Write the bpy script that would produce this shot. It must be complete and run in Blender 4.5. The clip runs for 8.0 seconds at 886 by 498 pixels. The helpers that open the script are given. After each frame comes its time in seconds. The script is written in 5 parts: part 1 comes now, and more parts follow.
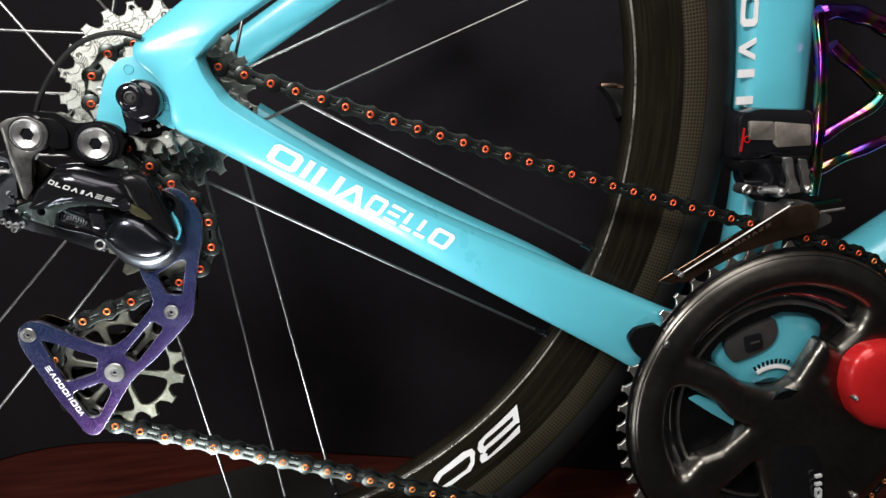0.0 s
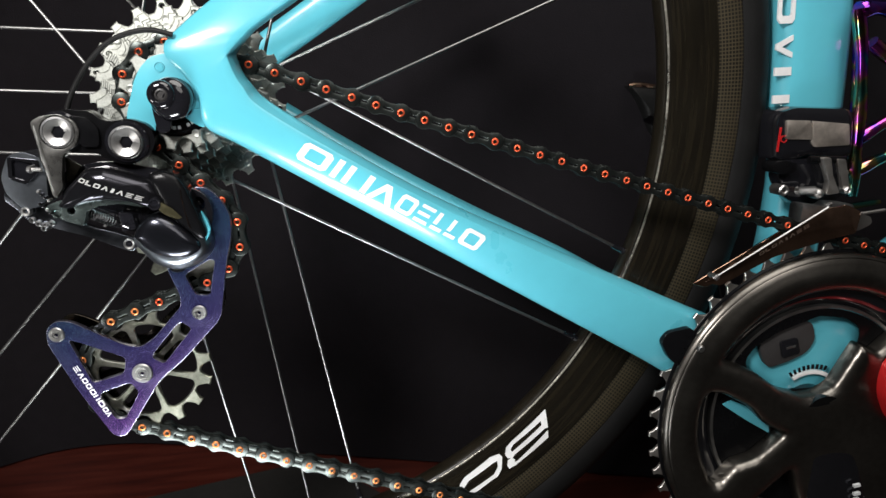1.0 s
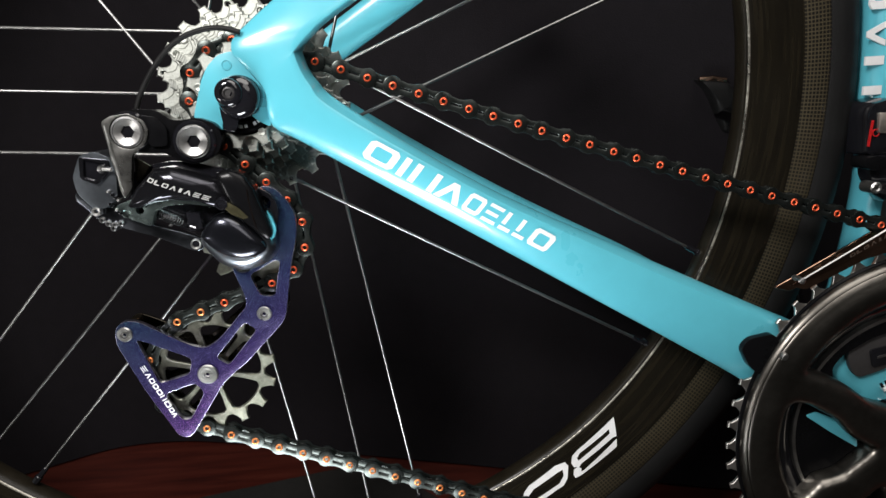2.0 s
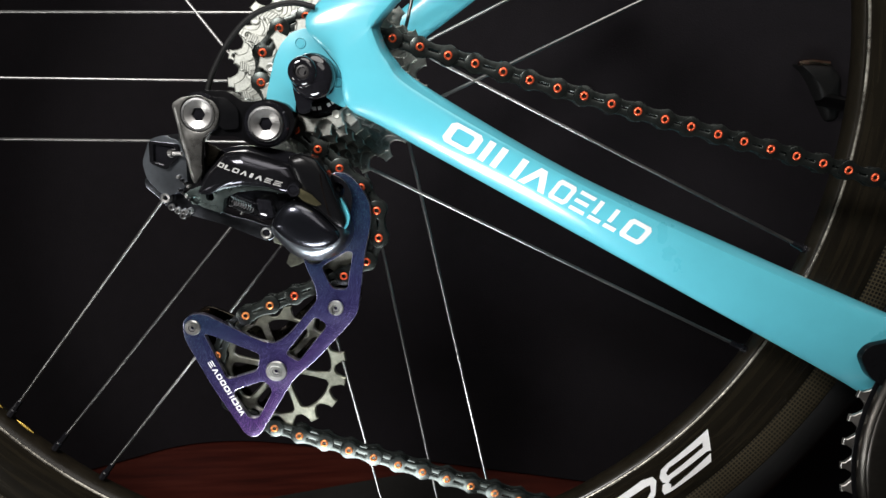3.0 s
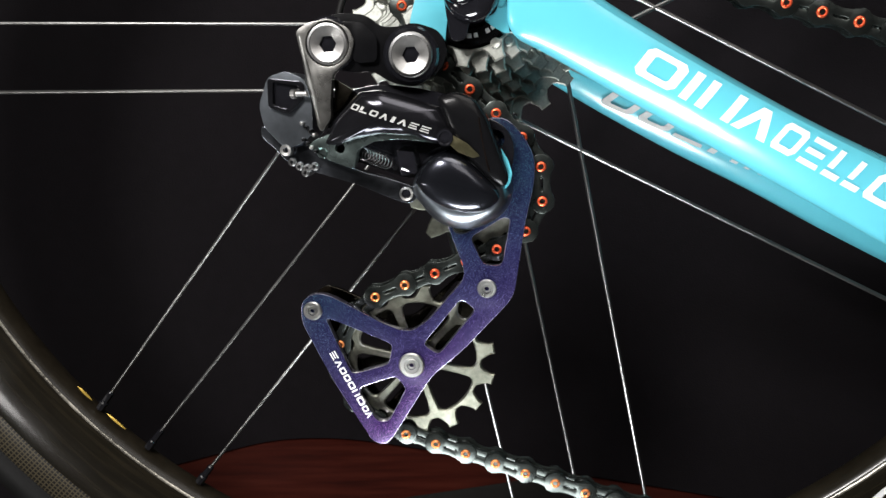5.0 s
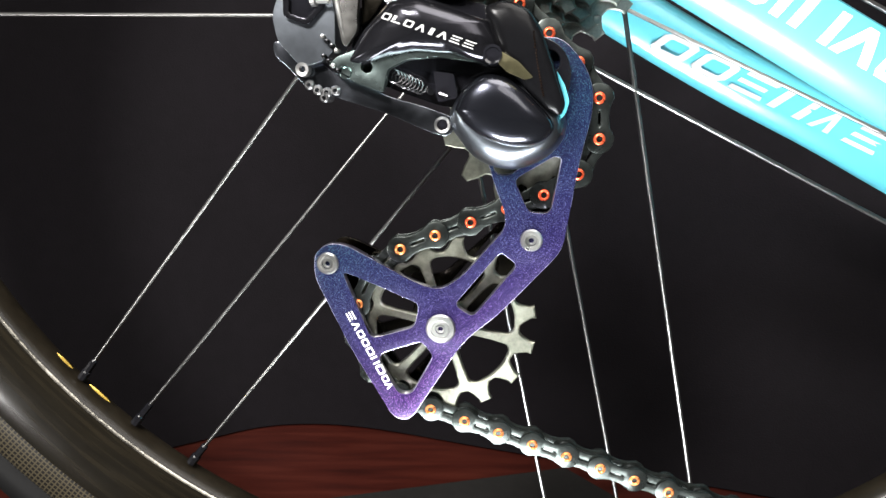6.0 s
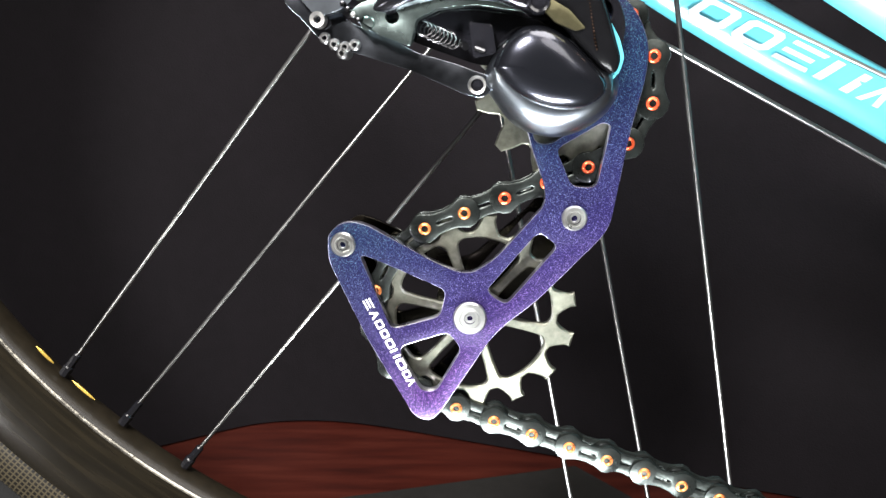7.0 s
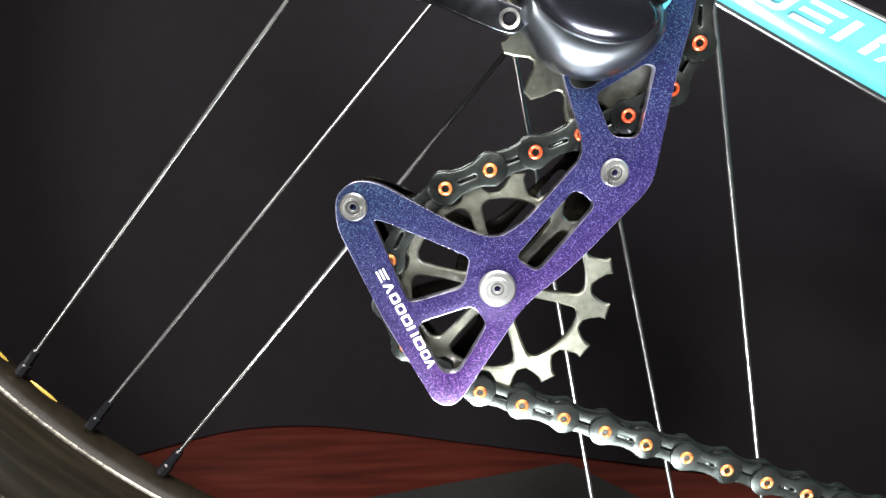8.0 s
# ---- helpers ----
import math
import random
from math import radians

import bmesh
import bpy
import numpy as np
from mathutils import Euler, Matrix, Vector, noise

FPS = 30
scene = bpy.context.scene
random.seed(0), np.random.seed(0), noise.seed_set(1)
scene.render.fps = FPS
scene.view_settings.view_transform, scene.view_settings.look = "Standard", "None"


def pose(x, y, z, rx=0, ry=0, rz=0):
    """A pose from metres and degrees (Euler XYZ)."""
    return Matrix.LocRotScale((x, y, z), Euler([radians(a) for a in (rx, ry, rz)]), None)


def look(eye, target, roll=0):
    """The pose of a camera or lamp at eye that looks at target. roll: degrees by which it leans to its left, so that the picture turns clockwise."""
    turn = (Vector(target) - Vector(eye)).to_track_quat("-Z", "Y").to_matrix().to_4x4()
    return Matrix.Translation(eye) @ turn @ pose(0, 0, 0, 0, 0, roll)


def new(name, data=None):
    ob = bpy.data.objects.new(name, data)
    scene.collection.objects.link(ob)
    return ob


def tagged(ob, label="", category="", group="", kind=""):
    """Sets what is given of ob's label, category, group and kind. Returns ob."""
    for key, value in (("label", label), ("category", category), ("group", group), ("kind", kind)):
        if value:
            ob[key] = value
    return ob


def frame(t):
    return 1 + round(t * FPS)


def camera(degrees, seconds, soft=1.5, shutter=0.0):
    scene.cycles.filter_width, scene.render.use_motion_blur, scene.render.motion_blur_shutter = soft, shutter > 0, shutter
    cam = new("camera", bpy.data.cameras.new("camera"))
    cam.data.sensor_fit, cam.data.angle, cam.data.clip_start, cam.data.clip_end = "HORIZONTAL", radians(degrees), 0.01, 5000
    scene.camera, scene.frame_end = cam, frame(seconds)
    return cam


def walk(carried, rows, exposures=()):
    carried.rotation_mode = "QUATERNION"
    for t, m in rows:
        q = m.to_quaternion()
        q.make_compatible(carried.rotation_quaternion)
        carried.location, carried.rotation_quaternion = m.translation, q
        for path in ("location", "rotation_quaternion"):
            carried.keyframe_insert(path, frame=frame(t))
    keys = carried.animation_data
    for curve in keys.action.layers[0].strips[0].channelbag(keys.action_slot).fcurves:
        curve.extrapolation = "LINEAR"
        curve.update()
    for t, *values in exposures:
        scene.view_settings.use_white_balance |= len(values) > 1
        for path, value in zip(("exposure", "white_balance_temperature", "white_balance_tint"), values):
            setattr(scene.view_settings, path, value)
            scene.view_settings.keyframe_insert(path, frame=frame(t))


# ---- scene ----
cam = camera(67.0, 8.0)
PATH = [
    (0, (0.0018, -0.3915, 0.3411), (0.0663, -0.0082, 0.2465), -0.97),
    (0.5, (-0.0024, -0.3870, 0.3382), (0.0596, -0.0029, 0.2451), -1.05),
    (1, (-0.0057, -0.3848, 0.3381), (0.0506, 0.0004, 0.2461), -1.06),
    (1.5, (-0.0115, -0.3784, 0.3343), (0.0335, 0.0088, 0.2445), -1.41),
    (1.7, (-0.0125, -0.3754, 0.3359), (0.0266, 0.0121, 0.2446), -1.57),
    (2.8, (-0.0247, -0.3590, 0.3296), (-0.0239, 0.0315, 0.2428), -2.41),
    (3, (-0.0267, -0.3503, 0.3242), (-0.0302, 0.0403, 0.2383), -2.44),
    (3.5, (-0.0361, -0.3331, 0.3199), (-0.0406, 0.0575, 0.2340), -2.49),
    (4, (-0.0428, -0.3192, 0.3150), (-0.0489, 0.0715, 0.2293), -2.49),
    (4.5, (-0.0561, -0.3091, 0.3073), (-0.0750, 0.0811, 0.2216), -2.79),
    (5, (-0.0715, -0.2945, 0.3027), (-0.1106, 0.0940, 0.2158), -3.32),
    (5.2, (-0.0748, -0.2897, 0.2995), (-0.1200, 0.0983, 0.2135), -3.25),
    (6.3, (-0.0946, -0.2571, 0.2739), (-0.1268, 0.1312, 0.1836), -1.53),
    (6.5, (-0.0979, -0.2525, 0.2724), (-0.1287, 0.1358, 0.1814), -1.46),
    (7, (-0.1039, -0.2433, 0.2698), (-0.1328, 0.1448, 0.1771), -1.66),
    (7.5, (-0.1082, -0.2316, 0.2632), (-0.1316, 0.1568, 0.1706), -2.39),
    (8, (-0.1229, -0.2247, 0.2535), (-0.1270, 0.1652, 0.1644), -1.88),
]
EXPOSURES = [(0.0, -0.08), (1.5, -0.22), (2.8, -0.33), (4.0, -0.3), (5.2, 0.08), (6.3, 1.05), (8.0, 1.2)]
walk(cam, [(t, look(eye, target, roll)) for t, eye, target, roll in PATH], EXPOSURES)

# ---- light: an LED panel before the bicycle, a strip light on the floor, a small lamp to the left, a wide ceiling lamp, a room lamp ----
world = bpy.data.worlds.new("world")
scene.world = world
world.use_nodes = True
world.node_tree.nodes["Background"].inputs["Color"].default_value = (0.6, 0.7, 0.8, 1)
world.node_tree.nodes["Background"].inputs["Strength"].default_value = 0.035


def area(name, eye, target, size, power, color, length=0.0, spread=180):
    data = bpy.data.lights.new(name, "AREA")
    data.shape, data.size, data.energy, data.color = "DISK", size, power, color
    if length:
        data.shape, data.size, data.size_y = "RECTANGLE", length, size
    data.spread = radians(spread)
    ob = new(name, data)
    ob.matrix_world = look(eye, target)
    return ob


area("led_panel", (-0.27, -0.47, 0.62), (-0.03, 0.0, 0.25), 0.14, 4.5, (1.0, 0.97, 0.95))
area("floor_strip", (-0.1, -0.17, 0.02), (-0.01, -0.02, 0.28), 0.09, 0.55, (0.95, 0.98, 1.0), 0.16, 85)
area("side_lamp", (-0.56, -0.42, 0.1), (-0.14, 0.0, 0.22), 0.13, 0.85, (1.0, 0.98, 0.96))
area("ceiling_lamp", (0.2, -0.5, 1.5), (0.08, 0.0, 0.2), 1.0, 14.0, (1.0, 0.96, 0.92))
area("room_lamp", (0.55, -1.5, 1.3), (0.1, 0.0, 0.25), 0.9, 5.5, (1.0, 0.96, 0.92))

# ---- numbers are centimetres in the bicycle's plane: x ahead, y away, z from a datum over the floor ----
U, DATUM = 0.01, 9.45
AXLE, RIM_C, BB = (-8.2, 24.28), (-8.15, 23.8), (27.2, 4.85)
CHAIN_Y = -4.6


def W(x, y, z):
    return Vector((x * U, y * U, (z + DATUM) * U))


# ---- materials ----
def material(name, color, rough=0.5, metal=0.0, vary=0.15, scale=40.0, bump=0.0, bump_scale=400.0, coat=0.0, rough_vary=0.1, spec=0.5):
    m = bpy.data.materials.new(name)
    m.use_nodes = True
    nt = m.node_tree
    b = nt.nodes["Principled BSDF"]
    b.inputs["Metallic"].default_value = metal
    b.inputs["Specular IOR Level"].default_value = spec
    b.inputs["Coat Weight"].default_value = coat
    b.inputs["Coat Roughness"].default_value = 0.04
    tc = nt.nodes.new("ShaderNodeTexCoord")
    n1 = nt.nodes.new("ShaderNodeTexNoise")
    n1.inputs["Scale"].default_value, n1.inputs["Detail"].default_value = scale, 6
    n2 = nt.nodes.new("ShaderNodeTexNoise")
    n2.inputs["Scale"].default_value, n2.inputs["Detail"].default_value = scale * 9, 4
    nt.links.new(tc.outputs["Object"], n1.inputs["Vector"])
    nt.links.new(tc.outputs["Object"], n2.inputs["Vector"])
    add = nt.nodes.new("ShaderNodeMath")
    add.operation = "ADD"
    nt.links.new(n1.outputs["Fac"], add.inputs[0])
    nt.links.new(n2.outputs["Fac"], add.inputs[1])
    mr = nt.nodes.new("ShaderNodeMapRange")
    mr.inputs["From Min"].default_value, mr.inputs["From Max"].default_value = 0.6, 1.4
    mr.inputs["To Min"].default_value, mr.inputs["To Max"].default_value = 1 - vary, 1 + vary
    nt.links.new(add.outputs[0], mr.inputs["Value"])
    sc = nt.nodes.new("ShaderNodeVectorMath")
    sc.operation = "SCALE"
    sc.inputs[0].default_value = color
    nt.links.new(mr.outputs["Result"], sc.inputs["Scale"])
    nt.links.new(sc.outputs["Vector"], b.inputs["Base Color"])
    rr = nt.nodes.new("ShaderNodeMapRange")
    rr.inputs["From Min"].default_value, rr.inputs["From Max"].default_value = 0.3, 0.7
    rr.inputs["To Min"].default_value, rr.inputs["To Max"].default_value = max(rough - rough_vary, 0.02), min(rough + rough_vary, 1)
    nt.links.new(n1.outputs["Fac"], rr.inputs["Value"])
    nt.links.new(rr.outputs["Result"], b.inputs["Roughness"])
    if bump:
        n3 = nt.nodes.new("ShaderNodeTexNoise")
        n3.inputs["Scale"].default_value, n3.inputs["Detail"].default_value = bump_scale, 3
        nt.links.new(tc.outputs["Object"], n3.inputs["Vector"])
        bp = nt.nodes.new("ShaderNodeBump")
        bp.inputs["Strength"].default_value, bp.inputs["Distance"].default_value = bump, 0.0004
        nt.links.new(n3.outputs["Fac"], bp.inputs["Height"])
        nt.links.new(bp.outputs["Normal"], b.inputs["Normal"])
    return m


def ramp_color(nt, source, stops):
    r = nt.nodes.new("ShaderNodeValToRGB")
    while len(r.color_ramp.elements) < len(stops):
        r.color_ramp.elements.new(0.5)
    for e, (p, c) in zip(r.color_ramp.elements, stops):
        e.position, e.color = p, (*c, 1)
    nt.links.new(source, r.inputs["Fac"])
    return r.outputs["Color"]


PAINT = material("celeste_paint", (0.105, 0.48, 0.585), 0.3, 0.0, 0.04, 12, 0.02, 300, 1.0, 0.04)
PAINT.node_tree.nodes["Principled BSDF"].inputs["Coat Roughness"].default_value = 0.17
WHITE = material("white_decal", (0.8, 0.8, 0.8), 0.35, 0, 0.04, 60, 0, 0, 0.3)
GREYDECAL = material("grey_decal", (0.58, 0.60, 0.60), 0.4, 0, 0.08, 60)
PRINTGREY = material("faint_grey_print", (0.42, 0.42, 0.41), 0.4, 0, 0.1, 60)
BLACK = material("black_gloss", (0.008, 0.008, 0.010), 0.10, 0, 0.2, 60, 0.03, 500, 0.5, 0.05)
BLACKSATIN = material("black_satin", (0.004, 0.004, 0.0045), 0.22, 0, 0.25, 60, 0.05, 700, 0, 0.05, 0.12)
GREYRUBBER = material("grey_rubber", (0.035, 0.033, 0.033), 0.5, 0, 0.2, 60, 0.1, 700)
ALUDARK = material("dark_polished_alloy", (0.10, 0.10, 0.105), 0.2, 1.0, 0.2, 50, 0.03, 600, 0, 0.06)
ALUGREY = material("grey_alloy", (0.5, 0.48, 0.455), 0.42, 1.0, 0.12, 60, 0.03, 500)
SILVER = material("silver_steel", (0.42, 0.415, 0.405), 0.38, 1.0, 0.12, 90, 0.05, 700)
COGSTEEL = material("cog_steel", (0.47, 0.485, 0.445), 0.5, 1.0, 0.25, 120, 0.12, 420)
PULLEY = material("pulley_alloy", (0.25, 0.255, 0.205), 0.4, 0.95, 0.4, 60, 0.1, 350)
DLC = material("black_chain_coating", (0.042, 0.048, 0.045), 0.3, 0.9, 0.35, 90, 0.05, 600)
RUBBER = material("tyre_rubber", (0.007, 0.007, 0.007), 0.55, 0, 0.2, 60, 0.2, 900, 0, 0.05, 0.18)
SPOKE = material("spoke_steel", (0.25, 0.25, 0.243), 0.34, 1.0, 0.2, 40, rough_vary=0.03)
RED = material("red_anodised", (0.62, 0.018, 0.02), 0.28, 0.2, 0.08, 50, 0.02, 500, 0.3)
ARMGREY = material("dark_brushed_alloy", (0.3, 0.295, 0.28), 0.3, 1.0, 0.2, 60, 0.05, 500)
AMBER = material("amber_resin", (0.75, 0.5, 0.1), 0.25, 0.6, 0.15, 60)
BOLT = material("dull_silver", (0.52, 0.52, 0.5), 0.36, 1.0, 0.1, 90, 0.04, 700)
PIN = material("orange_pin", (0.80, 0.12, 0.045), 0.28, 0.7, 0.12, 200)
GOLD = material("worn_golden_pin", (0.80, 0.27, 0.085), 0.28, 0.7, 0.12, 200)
SMOKE = material("smoked_alloy", (0.036, 0.036, 0.042), 0.15, 0.85, 0.15, 50, 0.03, 600, 0, 0.06)
LACQUER = material("dark_blue_lacquer", (0.036, 0.038, 0.048), 0.22, 0.9, 0.12, 50, 0, 0, 0.6, 0.03)
PLATE = material("brushed_grey_brown_plate", (0.62, 0.56, 0.5), 0.52, 1.0, 0.2, 50, 0.05, 500)
POLISHED = material("polished_blue_black", (0.2, 0.22, 0.245), 0.32, 1.0, 0.15, 50, 0.03, 400, 0, 0.04)
ALUMID = material("polished_alloy", (0.32, 0.32, 0.32), 0.32, 1.0, 0.15, 60, 0.03, 500)
CRANK = material("dark_anodised_crank", (0.15, 0.14, 0.125), 0.31, 1.0, 0.2, 30, 0.03, 600, 0, 0.04)
CAGE_EDGE = material("violet_polished_edge", (0.55, 0.53, 0.66), 0.3, 1.0, 0.2, 60)
BLUEALLOY = material("blue_grey_alloy", (0.28, 0.3, 0.34), 0.2, 1.0, 0.25, 50, 0.08, 400)
SCUFF_GLINT = material("scuffed_resin", (0.26, 0.245, 0.21), 0.3, 0.8, 0.9, 60, 0.5, 300)
TEAL = material("greenish_alloy", (0.32, 0.40, 0.385), 0.22, 1.0, 0.3, 50, 0.08, 300)
DARKBRONZE = material("dark_bronze_alloy", (0.035, 0.031, 0.024), 0.24, 1.0, 0.3, 60, 0.08, 500)
RAW = material("raw_carbon", (0.012, 0.0095, 0.006), 0.38, 0.0, 0.35, 30, 0.3, 160, 0, 0.1, 0.25)
OLIVE = material("olive_metal", (0.11, 0.10, 0.055), 0.3, 0.8, 0.3, 60, 0.05, 500)
PRINT = material("dark_print", (0.10, 0.075, 0.06), 0.4, 0.5, 0.1, 60)
BRONZE = material("bronze_mirror", (0.5, 0.31, 0.22), 0.14, 1.0, 0.25, 50)
CABLE = material("black_cable", (0.009, 0.009, 0.009), 0.55, 0, 0.2, 80, 0, 0, 0, 0.1, 0.2)
CLOTH = material("black_cloth", (0.006, 0.0048, 0.0062), 0.95, 0, 0.25, 12, 0.5, 900, 0, 0.02, 0.2)
MAT = material("black_mat", (0.012, 0.011, 0.010), 0.8, 0, 0.3, 20, 0.4, 900, 0, 0.05, 0.3)
DARKWALL = material("grey_wall", (0.06, 0.06, 0.06), 0.9, 0, 0.2, 5)


def sparkle_paint():
    m = material("purple_sparkle_paint", (0.07, 0.04, 0.30), 0.4, 0.2, 0.1, 40, 0.03, 500, 0.05, 0.05, 0.2)
    nt = m.node_tree
    b = nt.nodes["Principled BSDF"]
    tc = nt.nodes.new("ShaderNodeTexCoord")
    vo = nt.nodes.new("ShaderNodeTexVoronoi")
    vo.inputs["Scale"].default_value = 6500
    nt.links.new(tc.outputs["Object"], vo.inputs["Vector"])
    sep = nt.nodes.new("ShaderNodeSeparateColor")
    nt.links.new(vo.outputs["Color"], sep.inputs["Color"])
    flake = ramp_color(nt, sep.outputs["Red"], [(0.0, (0.007, 0.004, 0.036)), (0.6, (0.012, 0.0065, 0.066)), (0.86, (0.026, 0.018, 0.11)), (0.97, (0.17, 0.15, 0.36))])
    # view-angle flip and lamp sheen put in by height: blue top, brighter violet foot
    sx = nt.nodes.new("ShaderNodeSeparateXYZ")
    nt.links.new(tc.outputs["Object"], sx.inputs["Vector"])
    mr = nt.nodes.new("ShaderNodeMapRange")
    mr.inputs["From Min"].default_value, mr.inputs["From Max"].default_value = -0.042, 0.04
    lean = nt.nodes.new("ShaderNodeMath")
    lean.operation, lean.inputs[1].default_value = "MULTIPLY_ADD", -0.5
    nt.links.new(sx.outputs["X"], lean.inputs[0])
    nt.links.new(sx.outputs["Z"], lean.inputs[2])
    nt.links.new(lean.outputs[0], mr.inputs["Value"])
    mix = nt.nodes.new("ShaderNodeMix")
    mix.data_type, mix.blend_type = "RGBA", "MULTIPLY"
    mix.inputs["Factor"].default_value = 1.0
    tint = ramp_color(nt, mr.outputs["Result"], [(0.0, (1.7, 0.75, 0.95)), (0.45, (0.75, 0.72, 0.66)), (1.0, (0.36, 1.08, 0.53))])
    nt.links.new(flake, mix.inputs["A"])
    nt.links.new(tint, mix.inputs["B"])
    nt.links.new(mix.outputs["Result"], b.inputs["Base Color"])
    return m


def oil_slick():
    m = material("oil_slick_titanium", (0.4, 0.2, 0.5), 0.14, 1.0, 0.1, 40)
    nt = m.node_tree
    tc = nt.nodes.new("ShaderNodeTexCoord")
    n = nt.nodes.new("ShaderNodeTexNoise")
    n.inputs["Scale"].default_value, n.inputs["Detail"].default_value, n.inputs["Distortion"].default_value = 30, 2, 1.6
    nt.links.new(tc.outputs["Object"], n.inputs["Vector"])
    c = ramp_color(nt, n.outputs["Fac"], [(0.25, (0.03, 0.15, 0.25)), (0.38, (0.08, 0.32, 0.25)), (0.45, (0.5, 0.36, 0.1)), (0.52, (0.55, 0.09, 0.38)), (0.6, (0.3, 0.06, 0.5)), (0.7, (0.06, 0.08, 0.5)), (0.8, (0.04, 0.35, 0.3))])
    nt.links.new(c, nt.nodes["Principled BSDF"].inputs["Base Color"])
    return m


def polar(nt):
    """Angle and radius about the object's own y axis."""
    tc = nt.nodes.new("ShaderNodeTexCoord")
    sx = nt.nodes.new("ShaderNodeSeparateXYZ")
    nt.links.new(tc.outputs["Object"], sx.inputs["Vector"])
    at = nt.nodes.new("ShaderNodeMath")
    at.operation = "ARCTAN2"
    nt.links.new(sx.outputs["Z"], at.inputs[0])
    nt.links.new(sx.outputs["X"], at.inputs[1])
    cb = nt.nodes.new("ShaderNodeCombineXYZ")
    nt.links.new(sx.outputs["X"], cb.inputs["X"])
    nt.links.new(sx.outputs["Z"], cb.inputs["Z"])
    ln = nt.nodes.new("ShaderNodeVectorMath")
    ln.operation = "LENGTH"
    nt.links.new(cb.outputs["Vector"], ln.inputs[0])
    return at.outputs[0], ln.outputs["Value"]


def wave(nt, value, k):
    mu = nt.nodes.new("ShaderNodeMath")
    mu.operation = "MULTIPLY"
    mu.inputs[1].default_value = k
    nt.links.new(value, mu.inputs[0])
    si = nt.nodes.new("ShaderNodeMath")
    si.operation = "SINE"
    nt.links.new(mu.outputs[0], si.inputs[0])
    return si.outputs[0]


def carbon_rim(name, color, dots):
    m = material(name, color, 0.22 if not dots else 0.4, 0.0, 0.3, 25, 0.03, 400, 0.08 if not dots else 0.0, 0.06, 0.25 if not dots else 0.22)
    nt = m.node_tree
    b = nt.nodes["Principled BSDF"]
    ang, rad = polar(nt)
    if not dots:
        # long streaks along the rim: its reflections put into the base colour
        cb = nt.nodes.new("ShaderNodeCombineXYZ")
        for value, k, slot in ((rad, 420.0, "X"), (ang, 5.0, "Y")):
            mu = nt.nodes.new("ShaderNodeMath")
            mu.operation, mu.inputs[1].default_value = "MULTIPLY", k
            nt.links.new(value, mu.inputs[0])
            nt.links.new(mu.outputs[0], cb.inputs[slot])
        st = nt.nodes.new("ShaderNodeTexNoise")
        st.inputs["Scale"].default_value, st.inputs["Detail"].default_value = 1.0, 4
        nt.links.new(cb.outputs["Vector"], st.inputs["Vector"])
        c = ramp_color(nt, st.outputs["Fac"], [(0.3, (0.006, 0.005, 0.0037)), (0.5, (0.009, 0.0075, 0.005)), (0.72, (0.015, 0.012, 0.0075))])
        nt.links.new(c, b.inputs["Base Color"])
    if dots:
        p = nt.nodes.new("ShaderNodeMath")
        p.operation = "MINIMUM"
        for slot_, value, k in ((0, ang, 450), (1, rad, 1500)):
            ab = nt.nodes.new("ShaderNodeMath")
            ab.operation = "ABSOLUTE"
            nt.links.new(wave(nt, value, k), ab.inputs[0])
            nt.links.new(ab.outputs[0], p.inputs[slot_])
        c = ramp_color(nt, p.outputs[0], [(0.0, (0.06, 0.05, 0.03)), (0.45, (0.05, 0.041, 0.025)), (0.62, (0.008, 0.007, 0.006))])
        nt.links.new(c, b.inputs["Base Color"])
        bp = nt.nodes.new("ShaderNodeBump")
        bp.inputs["Strength"].default_value, bp.inputs["Distance"].default_value = -0.4, 0.0003
        nt.links.new(p.outputs[0], bp.inputs["Height"])
        nt.links.new(bp.outputs["Normal"], b.inputs["Normal"])
    return m


def wood_floor():
    m = material("red_brown_wood", (0.22, 0.035, 0.018), 0.5, 0, 0.2, 8, 0.1, 300, 0, 0.1, 0.25)
    nt = m.node_tree
    tc = nt.nodes.new("ShaderNodeTexCoord")
    mp = nt.nodes.new("ShaderNodeMapping")
    mp.inputs["Scale"].default_value = (1.4, 11, 1)
    mp.inputs["Rotation"].default_value = (0, 0, 0.28)
    n = nt.nodes.new("ShaderNodeTexNoise")
    n.inputs["Scale"].default_value, n.inputs["Detail"].default_value = 9, 8
    nt.links.new(tc.outputs["Object"], mp.inputs["Vector"])
    nt.links.new(mp.outputs["Vector"], n.inputs["Vector"])
    c = ramp_color(nt, n.outputs["Fac"], [(0.25, (0.026, 0.0048, 0.0033)), (0.5, (0.048, 0.0085, 0.0052)), (0.75, (0.07, 0.0145, 0.0088))])
    nt.links.new(c, nt.nodes["Principled BSDF"].inputs["Base Color"])
    return m


SPARKLE, OIL, WOOD = sparkle_paint(), oil_slick(), wood_floor()
RIM = carbon_rim("glossy_carbon", (0.010, 0.009, 0.007), False)
TRACK = carbon_rim("brake_track", (0.05, 0.045, 0.03), True)


# ---- shape tools ----
def thing(name, base, label, category, group="", kind=""):
    ob = new(name)
    ob.empty_display_size = 0.02
    ob.location = base
    return tagged(ob, label, category, group, kind)


def component(name, base, label):
    """A stand-in that gathers the pieces of one component until assemble() is called."""
    ob = new(name)
    ob.location = base
    ob["label"] = label
    return ob


def world_base(ob):
    v = Vector(ob.location)
    while ob.parent:
        ob = ob.parent
        v += ob.location
    return v


